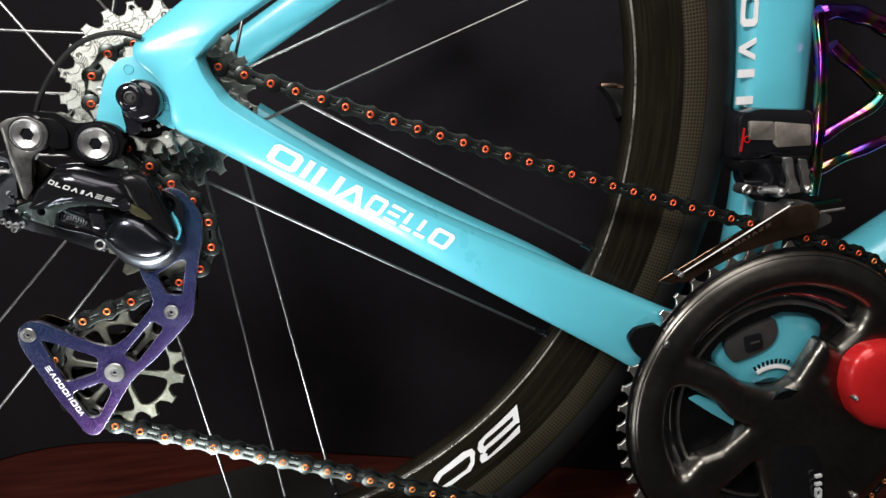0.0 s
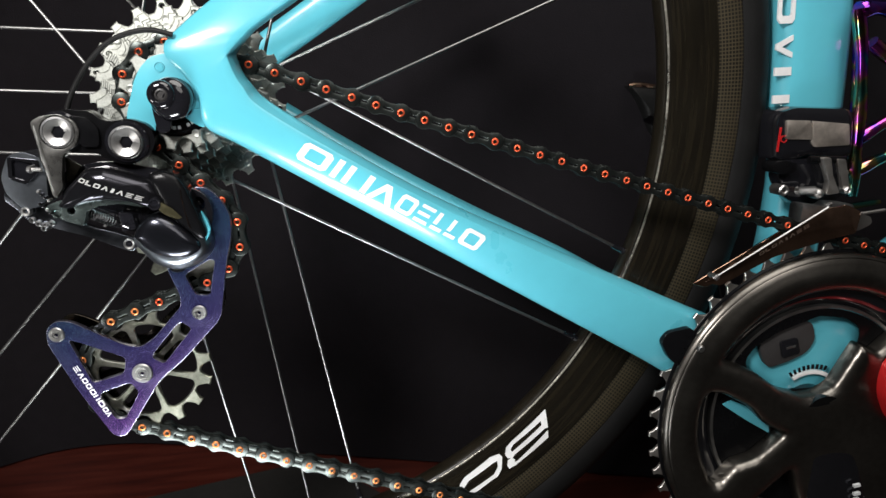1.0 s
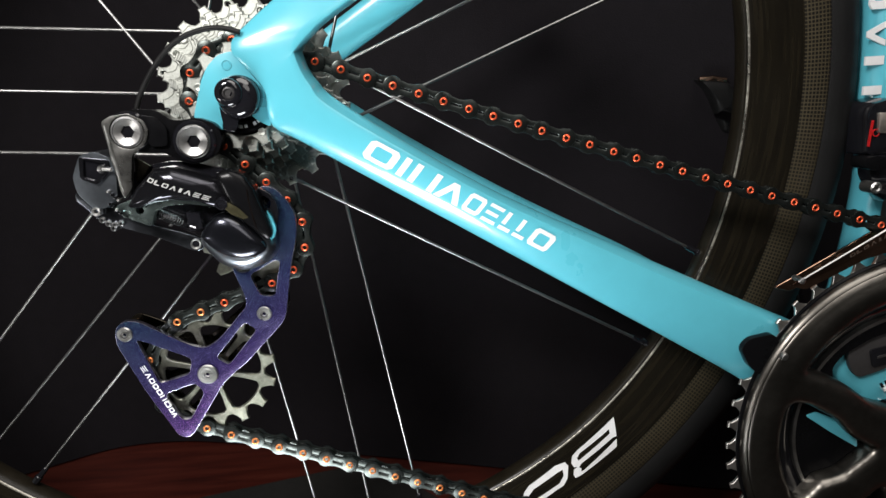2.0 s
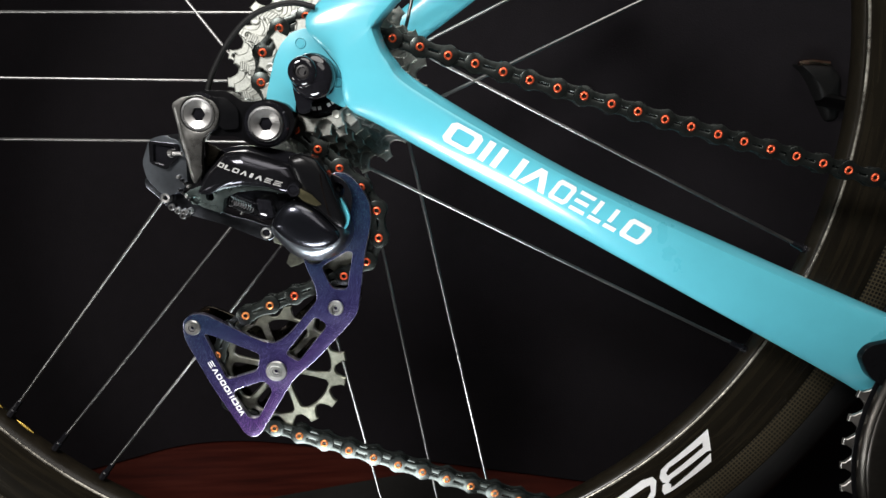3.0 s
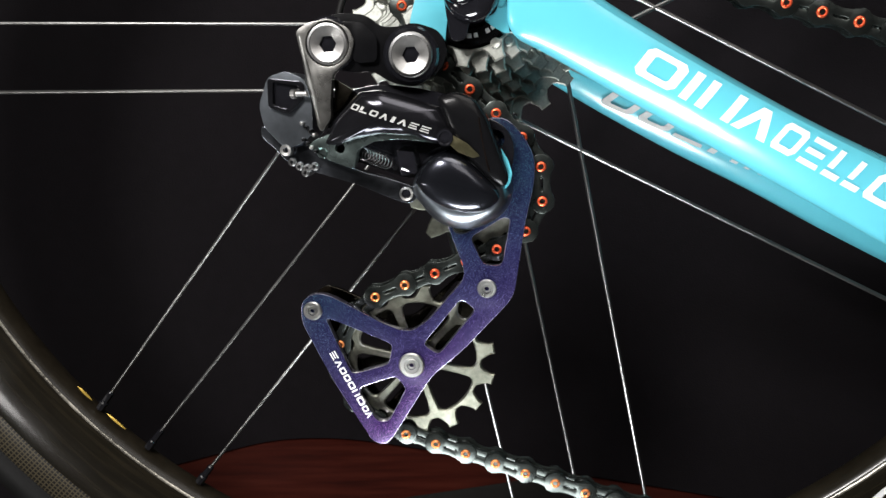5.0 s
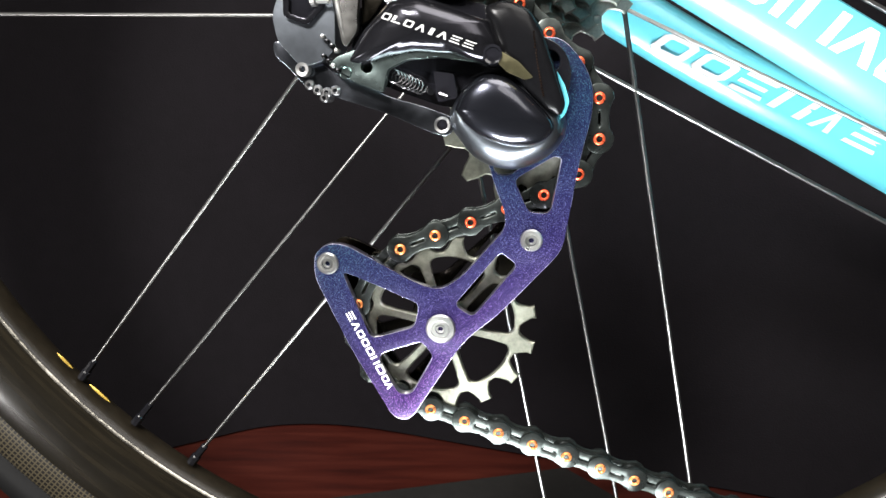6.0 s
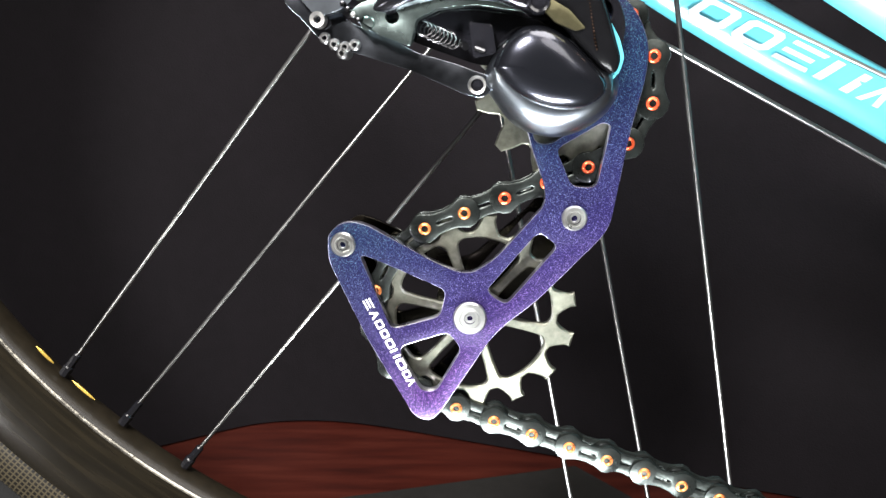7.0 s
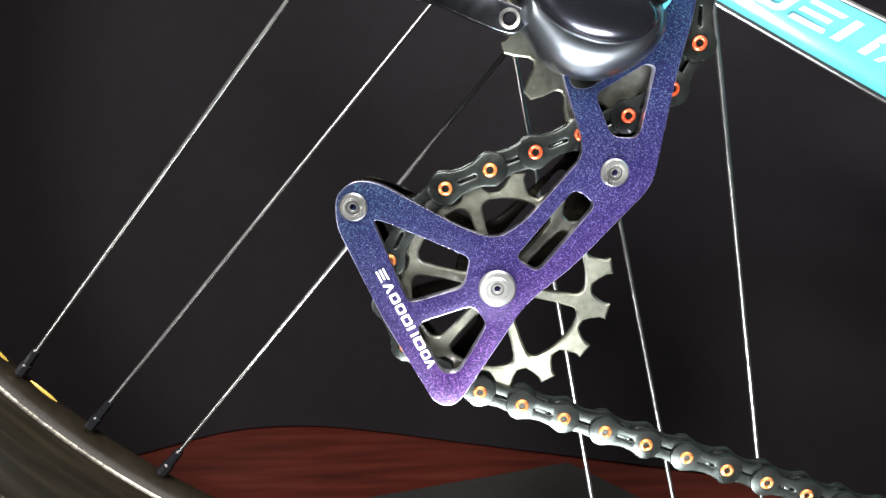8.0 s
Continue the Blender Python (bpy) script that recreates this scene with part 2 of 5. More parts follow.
def part(name, bm, mat, parent, label="", origin=None, flat=False):
    """One mesh object under parent. bm is in world metres; origin is the part's own zero."""
    base = world_base(parent)
    origin = Vector(origin) if origin is not None else base
    bmesh.ops.recalc_face_normals(bm, faces=bm.faces)
    bmesh.ops.translate(bm, verts=bm.verts, vec=-origin)
    me = bpy.data.meshes.new(name)
    bm.to_mesh(me)
    bm.free()
    if not flat:
        me.shade_smooth()
        me.set_sharp_from_angle(angle=radians(38))
    for one in mat if isinstance(mat, (list, tuple)) else [mat]:
        me.materials.append(one)
    ob = new(name, me)
    ob.parent = parent
    ob.location = origin - base
    if label:
        tagged(ob, label)
    return ob


def fillet(pts, r, n=4):
    """Round the corners of a closed outline."""
    out, k = [], len(pts)
    for i, p in enumerate(pts):
        p, a, b = Vector(p), Vector(pts[i - 1]), Vector(pts[(i + 1) % k])
        u, v = (a - p), (b - p)
        d = min(r, 0.45 * u.length, 0.45 * v.length)
        s, e = p + u.normalized() * d, p + v.normalized() * d
        for j in range(n + 1):
            t = j / n
            out.append((1 - t) ** 2 * s + 2 * t * (1 - t) * p + t * t * e)
    return [(q.x, q.y) for q in out]


def arc(cx, cz, r, a0, a1, n):
    return [(cx + r * math.cos(radians(a0 + (a1 - a0) * i / n)), cz + r * math.sin(radians(a0 + (a1 - a0) * i / n))) for i in range(n + 1)]


def circle(cx, cz, r, n=24):
    return arc(cx, cz, r, 0, 360, n)[:-1]


def plate(outline, y0, y1, holes=(), bevel=0.0, bm=None, seg=2):
    """A flat plate in the bicycle's plane, from y0 to y1, with openings through it."""
    own = bmesh.new()
    edges = []
    for loop in (outline, *holes):
        vs = [own.verts.new(W(x, y0, z)) for x, z in loop]
        edges += [own.edges.new((vs[i], vs[(i + 1) % len(vs)])) for i in range(len(vs))]
    bmesh.ops.triangle_fill(own, use_beauty=True, edges=edges)
    top = bmesh.ops.extrude_face_region(own, geom=own.faces[:])
    bmesh.ops.translate(own, verts=[g for g in top["geom"] if isinstance(g, bmesh.types.BMVert)], vec=(0, (y1 - y0) * U, 0))
    bmesh.ops.recalc_face_normals(own, faces=own.faces)
    if bevel:
        rim = [e for e in own.edges if len(e.link_faces) == 2 and abs(e.verts[0].co.y - e.verts[1].co.y) < 1e-7 and e.calc_face_angle(0) > 0.8]
        bmesh.ops.bevel(own, geom=rim, offset=bevel * U, segments=seg, affect="EDGES", profile=0.5, clamp_overlap=True)
    return merge(own, bm)


def merge(own, bm):
    if bm is None:
        return own
    me = bpy.data.meshes.new("t")
    own.to_mesh(me)
    own.free()
    bm.from_mesh(me)
    bpy.data.meshes.remove(me)
    return bm


def rings(loops, bm=None, cap=True, closed=False):
    """Skin a list of equal rings of world points."""
    bm = bm or bmesh.new()
    vs = [[bm.verts.new(p) for p in loop] for loop in loops]
    n = len(vs[0])
    pairs = list(zip(vs, vs[1:])) + ([(vs[-1], vs[0])] if closed else [])
    for a, b in pairs:
        for i in range(n):
            bm.faces.new((a[i], a[(i + 1) % n], b[(i + 1) % n], b[i]))
    if cap and not closed:
        if cap != "end":
            bm.faces.new(vs[0])
        bm.faces.new(vs[-1])
    return bm


def lathe(profile, cx, cz, n=32, bm=None, closed=False, cap=True):
    """Turn a profile of (radius, y) about an axle through (cx, cz)."""
    loops = [[W(cx + r * math.cos(2 * math.pi * i / n), y, cz + r * math.sin(2 * math.pi * i / n)) for i in range(n)] for r, y in profile]
    return rings(loops, bm, cap, closed)


def tube(pts, radius, n=8, bm=None):
    """A round tube along points (x, y, z) in centimetres; radius is one number or one each."""
    p = [W(*q) for q in pts]
    rad = radius if isinstance(radius, (list, tuple)) else [radius] * len(p)
    t0 = (p[1] - p[0]).normalized()
    side = t0.orthogonal().normalized()
    loops = []
    for i, q in enumerate(p):
        t = (p[min(i + 1, len(p) - 1)] - p[max(i - 1, 0)]).normalized()
        side = (side - t * side.dot(t)).normalized()
        up = t.cross(side)
        loops.append([q + (side * math.cos(2 * math.pi * j / n) + up * math.sin(2 * math.pi * j / n)) * rad[i] * U for j in range(n)])
    return rings(loops, bm)


def dome(outline, y_base, height, centre, steps=7, power=2.0, bm=None, back=0.0):
    """A bulging shell over an outline: its rim at y_base, its crown height nearer."""
    cx, cz = centre
    loops = []
    if back:
        loops.append([W(x, y_base + back, z) for x, z in outline])
    for k in range(steps + 1):
        s = math.cos(k / steps * math.pi / 2 * 0.97)
        y = y_base - height * (1 - s ** power) ** (1 / power)
        loops.append([W(cx + (x - cx) * s, y, cz + (z - cz) * s) for x, z in outline])
    return rings(loops, bm)


def smooth_line(pts, n):
    """A Catmull-Rom line through points of any size."""
    out = []
    pts = [np.array(p, float) for p in pts]
    for i in range(len(pts) - 1):
        a, b, c, d = pts[max(i - 1, 0)], pts[i], pts[i + 1], pts[min(i + 2, len(pts) - 1)]
        for j in range(n):
            t = j / n
            out.append(0.5 * (2 * b + (c - a) * t + (2 * a - 5 * b + 4 * c - d) * t**2 + (3 * b - a - 3 * c + d) * t**3))
    return out + [pts[-1]]


def gear(cx, cz, teeth, pitch_r, inner_r, y0, y1, tip=0.28, root=0.30, turn=0.0, bevel=0.03, holes=(), bm=None, square=0.0):
    pts = []
    form = ((-0.5, -root), (-0.36, -root * 0.8), (-0.24, -root * 0.15), (-0.1, tip), (0.1, tip), (0.24, -root * 0.15), (0.36, -root * 0.8))
    if square:
        form = ((-0.5, -root), (-0.38, -root * 0.96), (-0.27, -root * 0.55), (-square, tip * 0.2), (-square, tip), (square, tip), (square, tip * 0.2), (0.27, -root * 0.55), (0.38, -root * 0.96))
    step = 360 / teeth
    for i in range(teeth):
        a = turn + i * step
        for f, dr in form:
            w = radians(a + f * step)
            pts.append((cx + (pitch_r + dr) * math.cos(w), cz + (pitch_r + dr) * math.sin(w)))
    return plate(pts, y0, y1, ([circle(cx, cz, inner_r, 28)] if inner_r else []) + list(holes), bevel, bm, 1)


def socket_bolt(cx, cz, r, y0, y1, hexr, bm=None, dish=0.0):
    """A round bolt head from y0 (back) to y1 (face) with a hexagon socket sunk into it."""
    bm = lathe([(r, y0), (r, y1 + 0.08), (r - 0.08, y1), (hexr * 1.45, y1 + dish), (hexr * 1.15, y1 + dish + 0.03)], cx, cz, 30, bm, False, False)
    n = 30
    out = []
    for i in range(n):
        a = 2 * math.pi * i / n
        k = hexr * math.cos(math.pi / 6) / math.cos((a % (math.pi / 3)) - math.pi / 6)
        out.append((cx + k * math.cos(a), cz + k * math.sin(a)))
    ring = [W(cx + hexr * 1.15 * math.cos(2 * math.pi * i / n), y1 + dish + 0.03, cz + hexr * 1.15 * math.sin(2 * math.pi * i / n)) for i in range(n)]
    rings([ring, [W(x, y1 + dish + 0.05, z) for x, z in out], [W(x, y1 + dish + 0.3, z) for x, z in out]], bm, "end")
    bmesh.ops.remove_doubles(bm, verts=bm.verts, dist=1e-6)
    return bm


def assemble(stand_in, main):
    """Hangs a component on the bicycle: its main mesh becomes the part, all else its sub-parts."""
    name, label = stand_in.name, stand_in["label"]

    def place(ob):
        return place(ob.parent) @ ob.matrix_basis if ob.parent else ob.matrix_basis.copy()

    where = {ob: place(ob) for ob in stand_in.children_recursive}
    for ob in where:
        ob.parent = bicycle if ob == main else main
    for ob in where:
        ob.matrix_basis = (place(bicycle) if ob == main else where[main]).inverted() @ where[ob]
    bpy.data.objects.remove(stand_in)
    main.name = name
    main["label"] = label


# ---- setting: floor, cloth, dark room ----
def box(bm, x0, x1, y0, y1, z0, z1):
    m = Matrix.Translation(((x0 + x1) / 2, (y0 + y1) / 2, (z0 + z1) / 2)) @ Matrix.Diagonal((x1 - x0, y1 - y0, z1 - z0, 1))
    bmesh.ops.create_cube(bm, size=1.0, matrix=m)
    return bm


def setting(name, bm, mat, label):
    me = bpy.data.meshes.new(name)
    bmesh.ops.recalc_face_normals(bm, faces=bm.faces)
    bm.to_mesh(me)
    bm.free()
    me.materials.append(mat)
    me.shade_smooth()
    me.set_sharp_from_angle(angle=radians(75))
    return tagged(new(name, me), label, name.split("_")[0], kind="structure")


setting("floor", box(bmesh.new(), -2, 0.95, -2.2, 1.2, -0.05, 0.0), WOOD, "red-brown wooden floor under the bicycle")
bm = box(bmesh.new(), -2.1, 1.05, -2.3, -2.2, -0.05, 2.5)
setting("wall_south", bm, DARKWALL, "plain grey unseen wall added to close the room")
setting("wall_west", box(bmesh.new(), -2.1, -2.0, -2.2, 1.2, -0.05, 2.5), DARKWALL, "plain grey unseen wall added to close the room")
# unseen wall set close so that the crank reflects it, not the red floor
setting("wall_east", box(bmesh.new(), 0.95, 1.05, -2.2, 1.2, -0.05, 2.5), DARKWALL, "plain grey unseen wall added to close the room")
setting("wall_north", box(bmesh.new(), -2.1, 1.05, 1.2, 1.3, -0.05, 2.5), DARKWALL, "plain grey wall behind the cloth")
setting("ceiling", box(bmesh.new(), -2.1, 1.05, -2.3, 1.3, 2.5, 2.6), DARKWALL, "plain grey ceiling of the room")


def backdrop_cloth():
    foot = smooth_line([(-150, -34), (-90, -4), (-42, 19.0), (-27, 26.3), (-8, 21.7), (25, 11.4), (48, 5.5), (94.5, -8)], 14)
    for _ in range(6):
        foot = [foot[0]] + [(a + 2 * b + c) / 4 for a, b, c in zip(foot, foot[1:], foot[2:])] + [foot[-1]]
    cols = []
    for i, (x, y) in enumerate(foot):
        col = []
        for z in (0.2, 3, 8, 16, 30, 50, 80, 120, 170):
            sway = 1.4 * noise.noise(Vector((x * 0.035, y * 0.035 + z * 0.01, 3))) * min(1, z / 25)
            col.append(Vector((x * U, (y + sway + 0.02 * z) * U, z * U)))
        cols.append(col)
    bm = bmesh.new()
    grid = [[bm.verts.new(v) for v in c] for c in cols]
    for a, b in zip(grid, grid[1:]):
        for i in range(len(a) - 1):
            bm.faces.new((a[i], b[i], b[i + 1], a[i + 1]))
    ret = bmesh.ops.extrude_face_region(bm, geom=bm.faces[:])
    bmesh.ops.translate(bm, verts=[g for g in ret["geom"] if isinstance(g, bmesh.types.BMVert)], vec=(0.0, 0.004, 0))
    return setting("backdrop", bm, CLOTH, "black cloth hanging behind the bicycle down to the floor")


backdrop_cloth()


def floor_mat():
    bm = bmesh.new()
    # its unseen front reach is widened so that the crank reflects black
    foot = [(-4.5, 19.8), (-150, -18.8), (-150, -219), (94, -219), (94, -8.0), (23.0, -12.2)]
    for z in (0.0, 0.002):
        bm.faces.new([bm.verts.new((x * U, y * U, z)) for x, y in foot])
    bm.verts.ensure_lookup_table()
    n = len(foot)
    for i in range(n):
        j = (i + 1) % n
        bm.faces.new((bm.verts[i], bm.verts[j], bm.verts[n + j], bm.verts[n + i]))
    rim = [e for e in bm.edges if min(v.co.z for v in e.verts) > 0.001]
    bmesh.ops.bevel(bm, geom=rim, offset=0.0008, segments=2, affect="EDGES")
    return setting("floor_mat", bm, MAT, "thin black mat on the wooden floor under the bicycle")


floor_mat()

# ---- frame of the bicycle ----
bicycle = thing("bicycle", W(RIM_C[0], 0, RIM_C[1] - 33.2), "celeste blue carbon road bicycle with a purple oversized pulley cage", "bicycle")
frame_thing = bicycle


def stay_section(x, z, ux, uz, half, y_out, depth, top):
    """A ring of the far chainstay: flat outer face, chamfered top, round belly. (ux, uz) points up across it."""
    s = 1 if depth > 0 else -1
    d = abs(depth)
    prof = [(-half + 0.02, 0.68), (-half + 0.12, 0.44), (-half + 0.32, 0.26), (-half * 0.42, 0.09), (-half * 0.1, -0.02), (half * 0.25, -0.05), (half - 0.45, 0.0), (half - 0.16, 0.06), (half, 0.2), (half + top * 0.55, 0.62), (half + top, d * 0.55), (half + top * 0.8, d * 0.85), (half * 0.5, d), (-half * 0.4, d), (-half * 0.85, d * 0.8)]
    return [W(x + ux * n, y_out + s * q, z + uz * n) for n, q in prof]


def chainstay(path, y_line, depth, name_label):
    """path rows: x, z of the upper ridge, x, z of the lower edge, top."""
    loops = []
    for (xr, zr, xb, zb, top), y in zip(path, y_line):
        a, b = Vector((xb, zb)), Vector((xr, zr))
        c, n = (a + b) / 2, (b - a)
        half = n.length / 2
        n.normalize()
        loops.append(stay_section(c.x, c.y, n.x, n.y, half, y, depth, top))
    return part("chainstay", rings(loops), PAINT, frame_thing, name_label)


# the drive-side rear end in one sweep, from the cranks round the hoop and up the seat stay.
# rows: outer edge x, z; ridge x, z; inner edge x, z; depth of the face; roundness of the outer edge
REAR_END = [
    (18.86, 6.95, 19.84, 11.12, 20.68, 11.01, -4.35, 0.80),
    (16.08, 8.88, 16.77, 12.49, 17.89, 12.32, -4.65, 0.80),
    (8.38, 13.60, 10.00, 15.78, 10.74, 15.78, -5.15, 0.85),
    (1.12, 18.03, 2.87, 19.45, 3.44, 19.41, -5.67, 1.00),
    (-5.17, 21.88, -3.62, 23.41, -3.18, 23.52, -6.01, 0.85),
    (-6.78, 22.93, -4.92, 24.78, -4.68, 24.90, -6.07, 0.50),
    (-6.94, 24.38, -5.43, 25.92, -5.19, 25.99, -6.09, 0.28),
    (-7.39, 25.14, -5.35, 26.26, -5.11, 26.38, -6.07, 0.26),
    (-8.27, 26.32, -4.73, 26.88, -4.61, 26.91, -6.01, 0.30),
    (-7.44, 27.51, -3.84, 27.63, -3.85, 27.58, -5.85, 0.50),
    (-3.71, 30.47, -0.67, 29.78, -0.60, 29.78, -5.15, 0.55),
    (0.31, 33.32, 3.18, 32.48, 3.36, 32.55, -4.65, 0.55)]
ACROSS = [(0.0, 1.0), (0.02, 0.84), (0.06, 0.68), (0.12, 0.53), (0.2, 0.385), (0.3, 0.245), (0.41, 0.135), (0.53, 0.06), (0.66, 0.015), (0.8, 0.0), (0.92, 0.02)]
loops = []
for xe, ze, xr, zr, xt, zt, y, edge in smooth_line(REAR_END, 16):
    ring = []
    for v, q in ACROSS:
        ring.append(W(xe + (xr - xe) * v, y + q * 0.95 * edge, ze + (zr - ze) * v))
    ring += [W(xe + (xr - xe) * 0.975, y + 0.06, ze + (zr - ze) * 0.975), W(xr, y + 0.17, zr)]
    for v, q in ((0.3, 0.34), (0.65, 0.62), (0.9, 0.86), (1.0, 1.05)):
        ring.append(W(xr + (xt - xr) * v, y + q, zr + (zt - zr) * v))
    ring += [W(xt - (xr - xe) * 0.03, y + 1.5, zt - (zr - ze) * 0.03), W(xe + (xr - xe) * 0.8, y + 1.8, ze + (zr - ze) * 0.8), W(xe + (xr - xe) * 0.25, y + 1.8, ze + (zr - ze) * 0.25), W(xe + (xr - xe) * 0.04, y + 1.45, ze + (zr - ze) * 0.04)]
    loops.append(ring)
drive_stay = part("chainstay", rings(loops), PAINT, frame_thing, "drive-side chainstay and seat stay in one sweep with white maker's lettering drawn as plain shapes")
FACE = []
for xe, ze, xr, zr, xt, zt, y, edge in smooth_line(REAR_END, 32):
    for v in np.linspace(0, 0.92, 47):
        q = np.interp(v, [a for a, _ in ACROSS], [b for _, b in ACROSS])
        FACE.append((xe + (xr - xe) * v, y + q * 0.95 * edge, ze + (zr - ze) * v))
FACE = np.array(FACE)


def stay_face(x, z):
    """Depth of the drive-side face at (x, z)."""
    d = np.hypot(FACE[:, 0] - x, FACE[:, 2] - z)
    near = np.argpartition(d, 4)[:4]
    w = 1 / (d[near] ** 2 + 0.001)
    return float((FACE[near, 1] * w).sum() / w.sum())


FAR = smooth_line([(-4.0, 23.6, -5.2, 21.6, 0.25), (-1.0, 21.65, -2.2, 19.65, 0.25), (2.4, 19.6, 1.2, 17.6, 0.25), (6.0, 17.55, 4.8, 15.6, 0.25), (9.6, 15.65, 8.3, 13.5, 0.25), (13.8, 13.5, 12.3, 11.2, 0.25), (17.6, 11.3, 15.8, 9.0, 0.25), (22.3, 8.6, 20.5, 6.0, 0.25)], 4)
far_stay = chainstay(FAR, np.linspace(5.0, 4.2, len(FAR)), 1.6, "far chainstay with pale lettering drawn as plain shapes on its inner side")


def tapered(rows, mat, parent, name, label=""):
    """rows: x, y, z, half width across, half width in y; across is square to the line in the bicycle's plane."""
    loops = []
    for i, (x, y, z, hw, hy) in enumerate(rows):
        p, q = rows[max(i - 1, 0)], rows[min(i + 1, len(rows) - 1)]
        d = Vector((q[0] - p[0], q[2] - p[2])).normalized()
        ux, uz = -d.y, d.x
        ring = []
        for k in range(20):
            a = 2 * math.pi * k / 20
            c, s = math.cos(a), math.sin(a)
            c, s = math.copysign(abs(c) ** 0.7, c), math.copysign(abs(s) ** 0.7, s)
            ring.append(W(x + ux * hw * c, y + hy * s, z + uz * hw * c))
        loops.append(ring)
    return part(name, rings(loops), mat, parent, label)


# the far seat stay rises from its dropout
tapered([tuple(v) for v in smooth_line([(-7.6, 5.9, 24.3, 1.3, 0.6), (-6.6, 5.8, 25.6, 1.2, 0.6), (-4.8, 5.5, 27.0, 1.05, 0.6), (-1.97, 5.0, 28.85, 1.05, 0.6), (4.5, 3.7, 33.0, 1.0, 0.6)], 5)], PAINT, frame_thing, "seatstay")

# rear dropout with its seam, screws and a notch round the axle
drop_outline = fillet([(-8.30, 26.26), (-8.96, 26.09), (-9.46, 25.60), (-9.78, 24.98), (-9.98, 24.36), (-10.26, 23.5), (-10.2, 22.4), (-9.15, 22.3), (-8.9, 23.83), (-7.96, 23.78), (-7.84, 23.52), (-7.45, 23.17), (-6.9, 22.85), (-6.3, 23.5), (-6.3, 24.4), (-6.9, 25.1), (-7.5, 25.8)], 0.22)
dropout = part("dropout", plate(drop_outline, -5.5, -4.7, (), 0.1, None, 3), PAINT, frame_thing, "celeste rear dropout with two small round screws")
for sx_, sz_ in ((-8.59, 25.64), (-7.13, 23.94)):
    part("screw", lathe([(0.23, -5.4), (0.23, -5.52), (0.21, -5.54), (0.19, -5.52), (0.17, -5.47), (0.15, -5.52), (0.02, -5.52)], sx_, sz_, 20), PAINT, dropout)
# black tube in place of the shadow line where the stay overlaps the dropout
seam = [(r[0] - 0.03, -5.5, r[1] + 0.02) for r in smooth_line(REAR_END[5:9], 8)]
part("seam", tube(seam, 0.06, 6), BLACKSATIN, dropout, "shadow line drawn along the seam between dropout and stay")

# seat tube, bottom bracket shell, down tube
tube_rows = smooth_line([(26.6, 0, 6.0, 2.2, 2.3), (27.2, 0, 12.0, 1.9, 1.6), (27.6, 0, 16.0, 1.8, 1.4), (27.75, 0, 20.0, 1.85, 1.4), (27.5, 0, 23.0, 2.35, 1.6), (27.3, 0, 30.0, 2.4, 1.6), (26.5, 0, 42.0, 2.4, 1.6)], 4)
seat_tube = tapered([tuple(v) for v in tube_rows], PAINT, frame_thing, "seat_tube", "celeste seat tube with white lettering drawn as plain shapes")
tapered([tuple(v) for v in smooth_line([(27.2, 0, 4.0, 3.2, 2.6), (33, 0, 9.2, 2.9, 2.4), (40, 0, 13.6, 2.7, 2.3), (60, 0, 26.0, 2.6, 2.2)], 3)], PAINT, frame_thing, "down_tube")
shell = part("bottom_bracket_shell", lathe([(1.8, 3.8), (3.2, 3.6), (3.4, 3.0), (3.4, -2.6), (3.2, -3.2), (2.6, -3.45), (1.8, -3.5)], BB[0], BB[1] + 0.4, 40), PAINT, frame_thing, "celeste bottom bracket shell with a black port cover")
blue_face = fillet([(22.3, 8.3), (23.4, 10.2), (25.7, 11.0), (28.9, 10.9), (30.6, 10.0), (30.6, 7.9), (28.9, 5.9), (25.2, 5.9)], 0.8)
part("shell_face", dome(blue_face, -3.45, 0.3, (26.8, 8.3), 5, 3.0, None, 0.8), PAINT, shell)
HOLE_B = fillet([(21.19, 5.71), (21.79, 5.93), (23.48, 5.14), (24.38, 4.22), (24.48, 3.50), (22.82, 4.56)], 0.15)
part("stay_root", plate(HOLE_B, -4.36, -4.2, (), 0.04, None, 2), PAINT, shell)
# black plate added as a mask for the shaded space round the blue face
part("shell_surround", plate(circle(BB[0], BB[1], 6.46, 70), -4.27, -4.17, [fillet([(22.53, 8.50), (23.11, 9.23), (24.53, 10.04), (27.06, 10.88), (28.86, 10.63), (29.80, 10.02), (29.95, 9.26), (29.38, 7.75), (28.68, 6.25), (24.78, 6.25), (22.78, 7.35)], 0.3)], 0.03, None, 1), BLACKSATIN, shell)
port = fillet([(23.5, 9.3), (24.1, 10.15), (25.57, 10.47), (26.85, 10.5), (27.2, 9.25), (26.69, 8.45), (25.59, 8.0), (24.3, 7.65), (23.8, 8.2)], 0.5)
port_cover = part("port_cover", plate(port, -4.0, -3.6, (), 0.12), GREYRUBBER, shell, "black rounded port cover with a square button")
part("button", plate(fillet([(24.75, 9.35), (25.9, 9.55), (26.2, 8.5), (25.05, 8.25)], 0.2), -4.12, -3.9, (), 0.05), BLACK, shell)
part("button_mark", plate([(25.2, 8.95), (25.8, 9.08), (25.83, 8.96), (25.23, 8.83)], -4.15, -4.1), SILVER, shell)
badge = arc(BB[0], BB[1], 2.4, 60, 122, 14) + arc(BB[0], BB[1], 2.15, 122, 60, 14)
part("badge", plate(badge, -4.0, -3.6, (), 0.03, None, 1), WHITE, shell, "pale ring badge with black lettering drawn as bars")
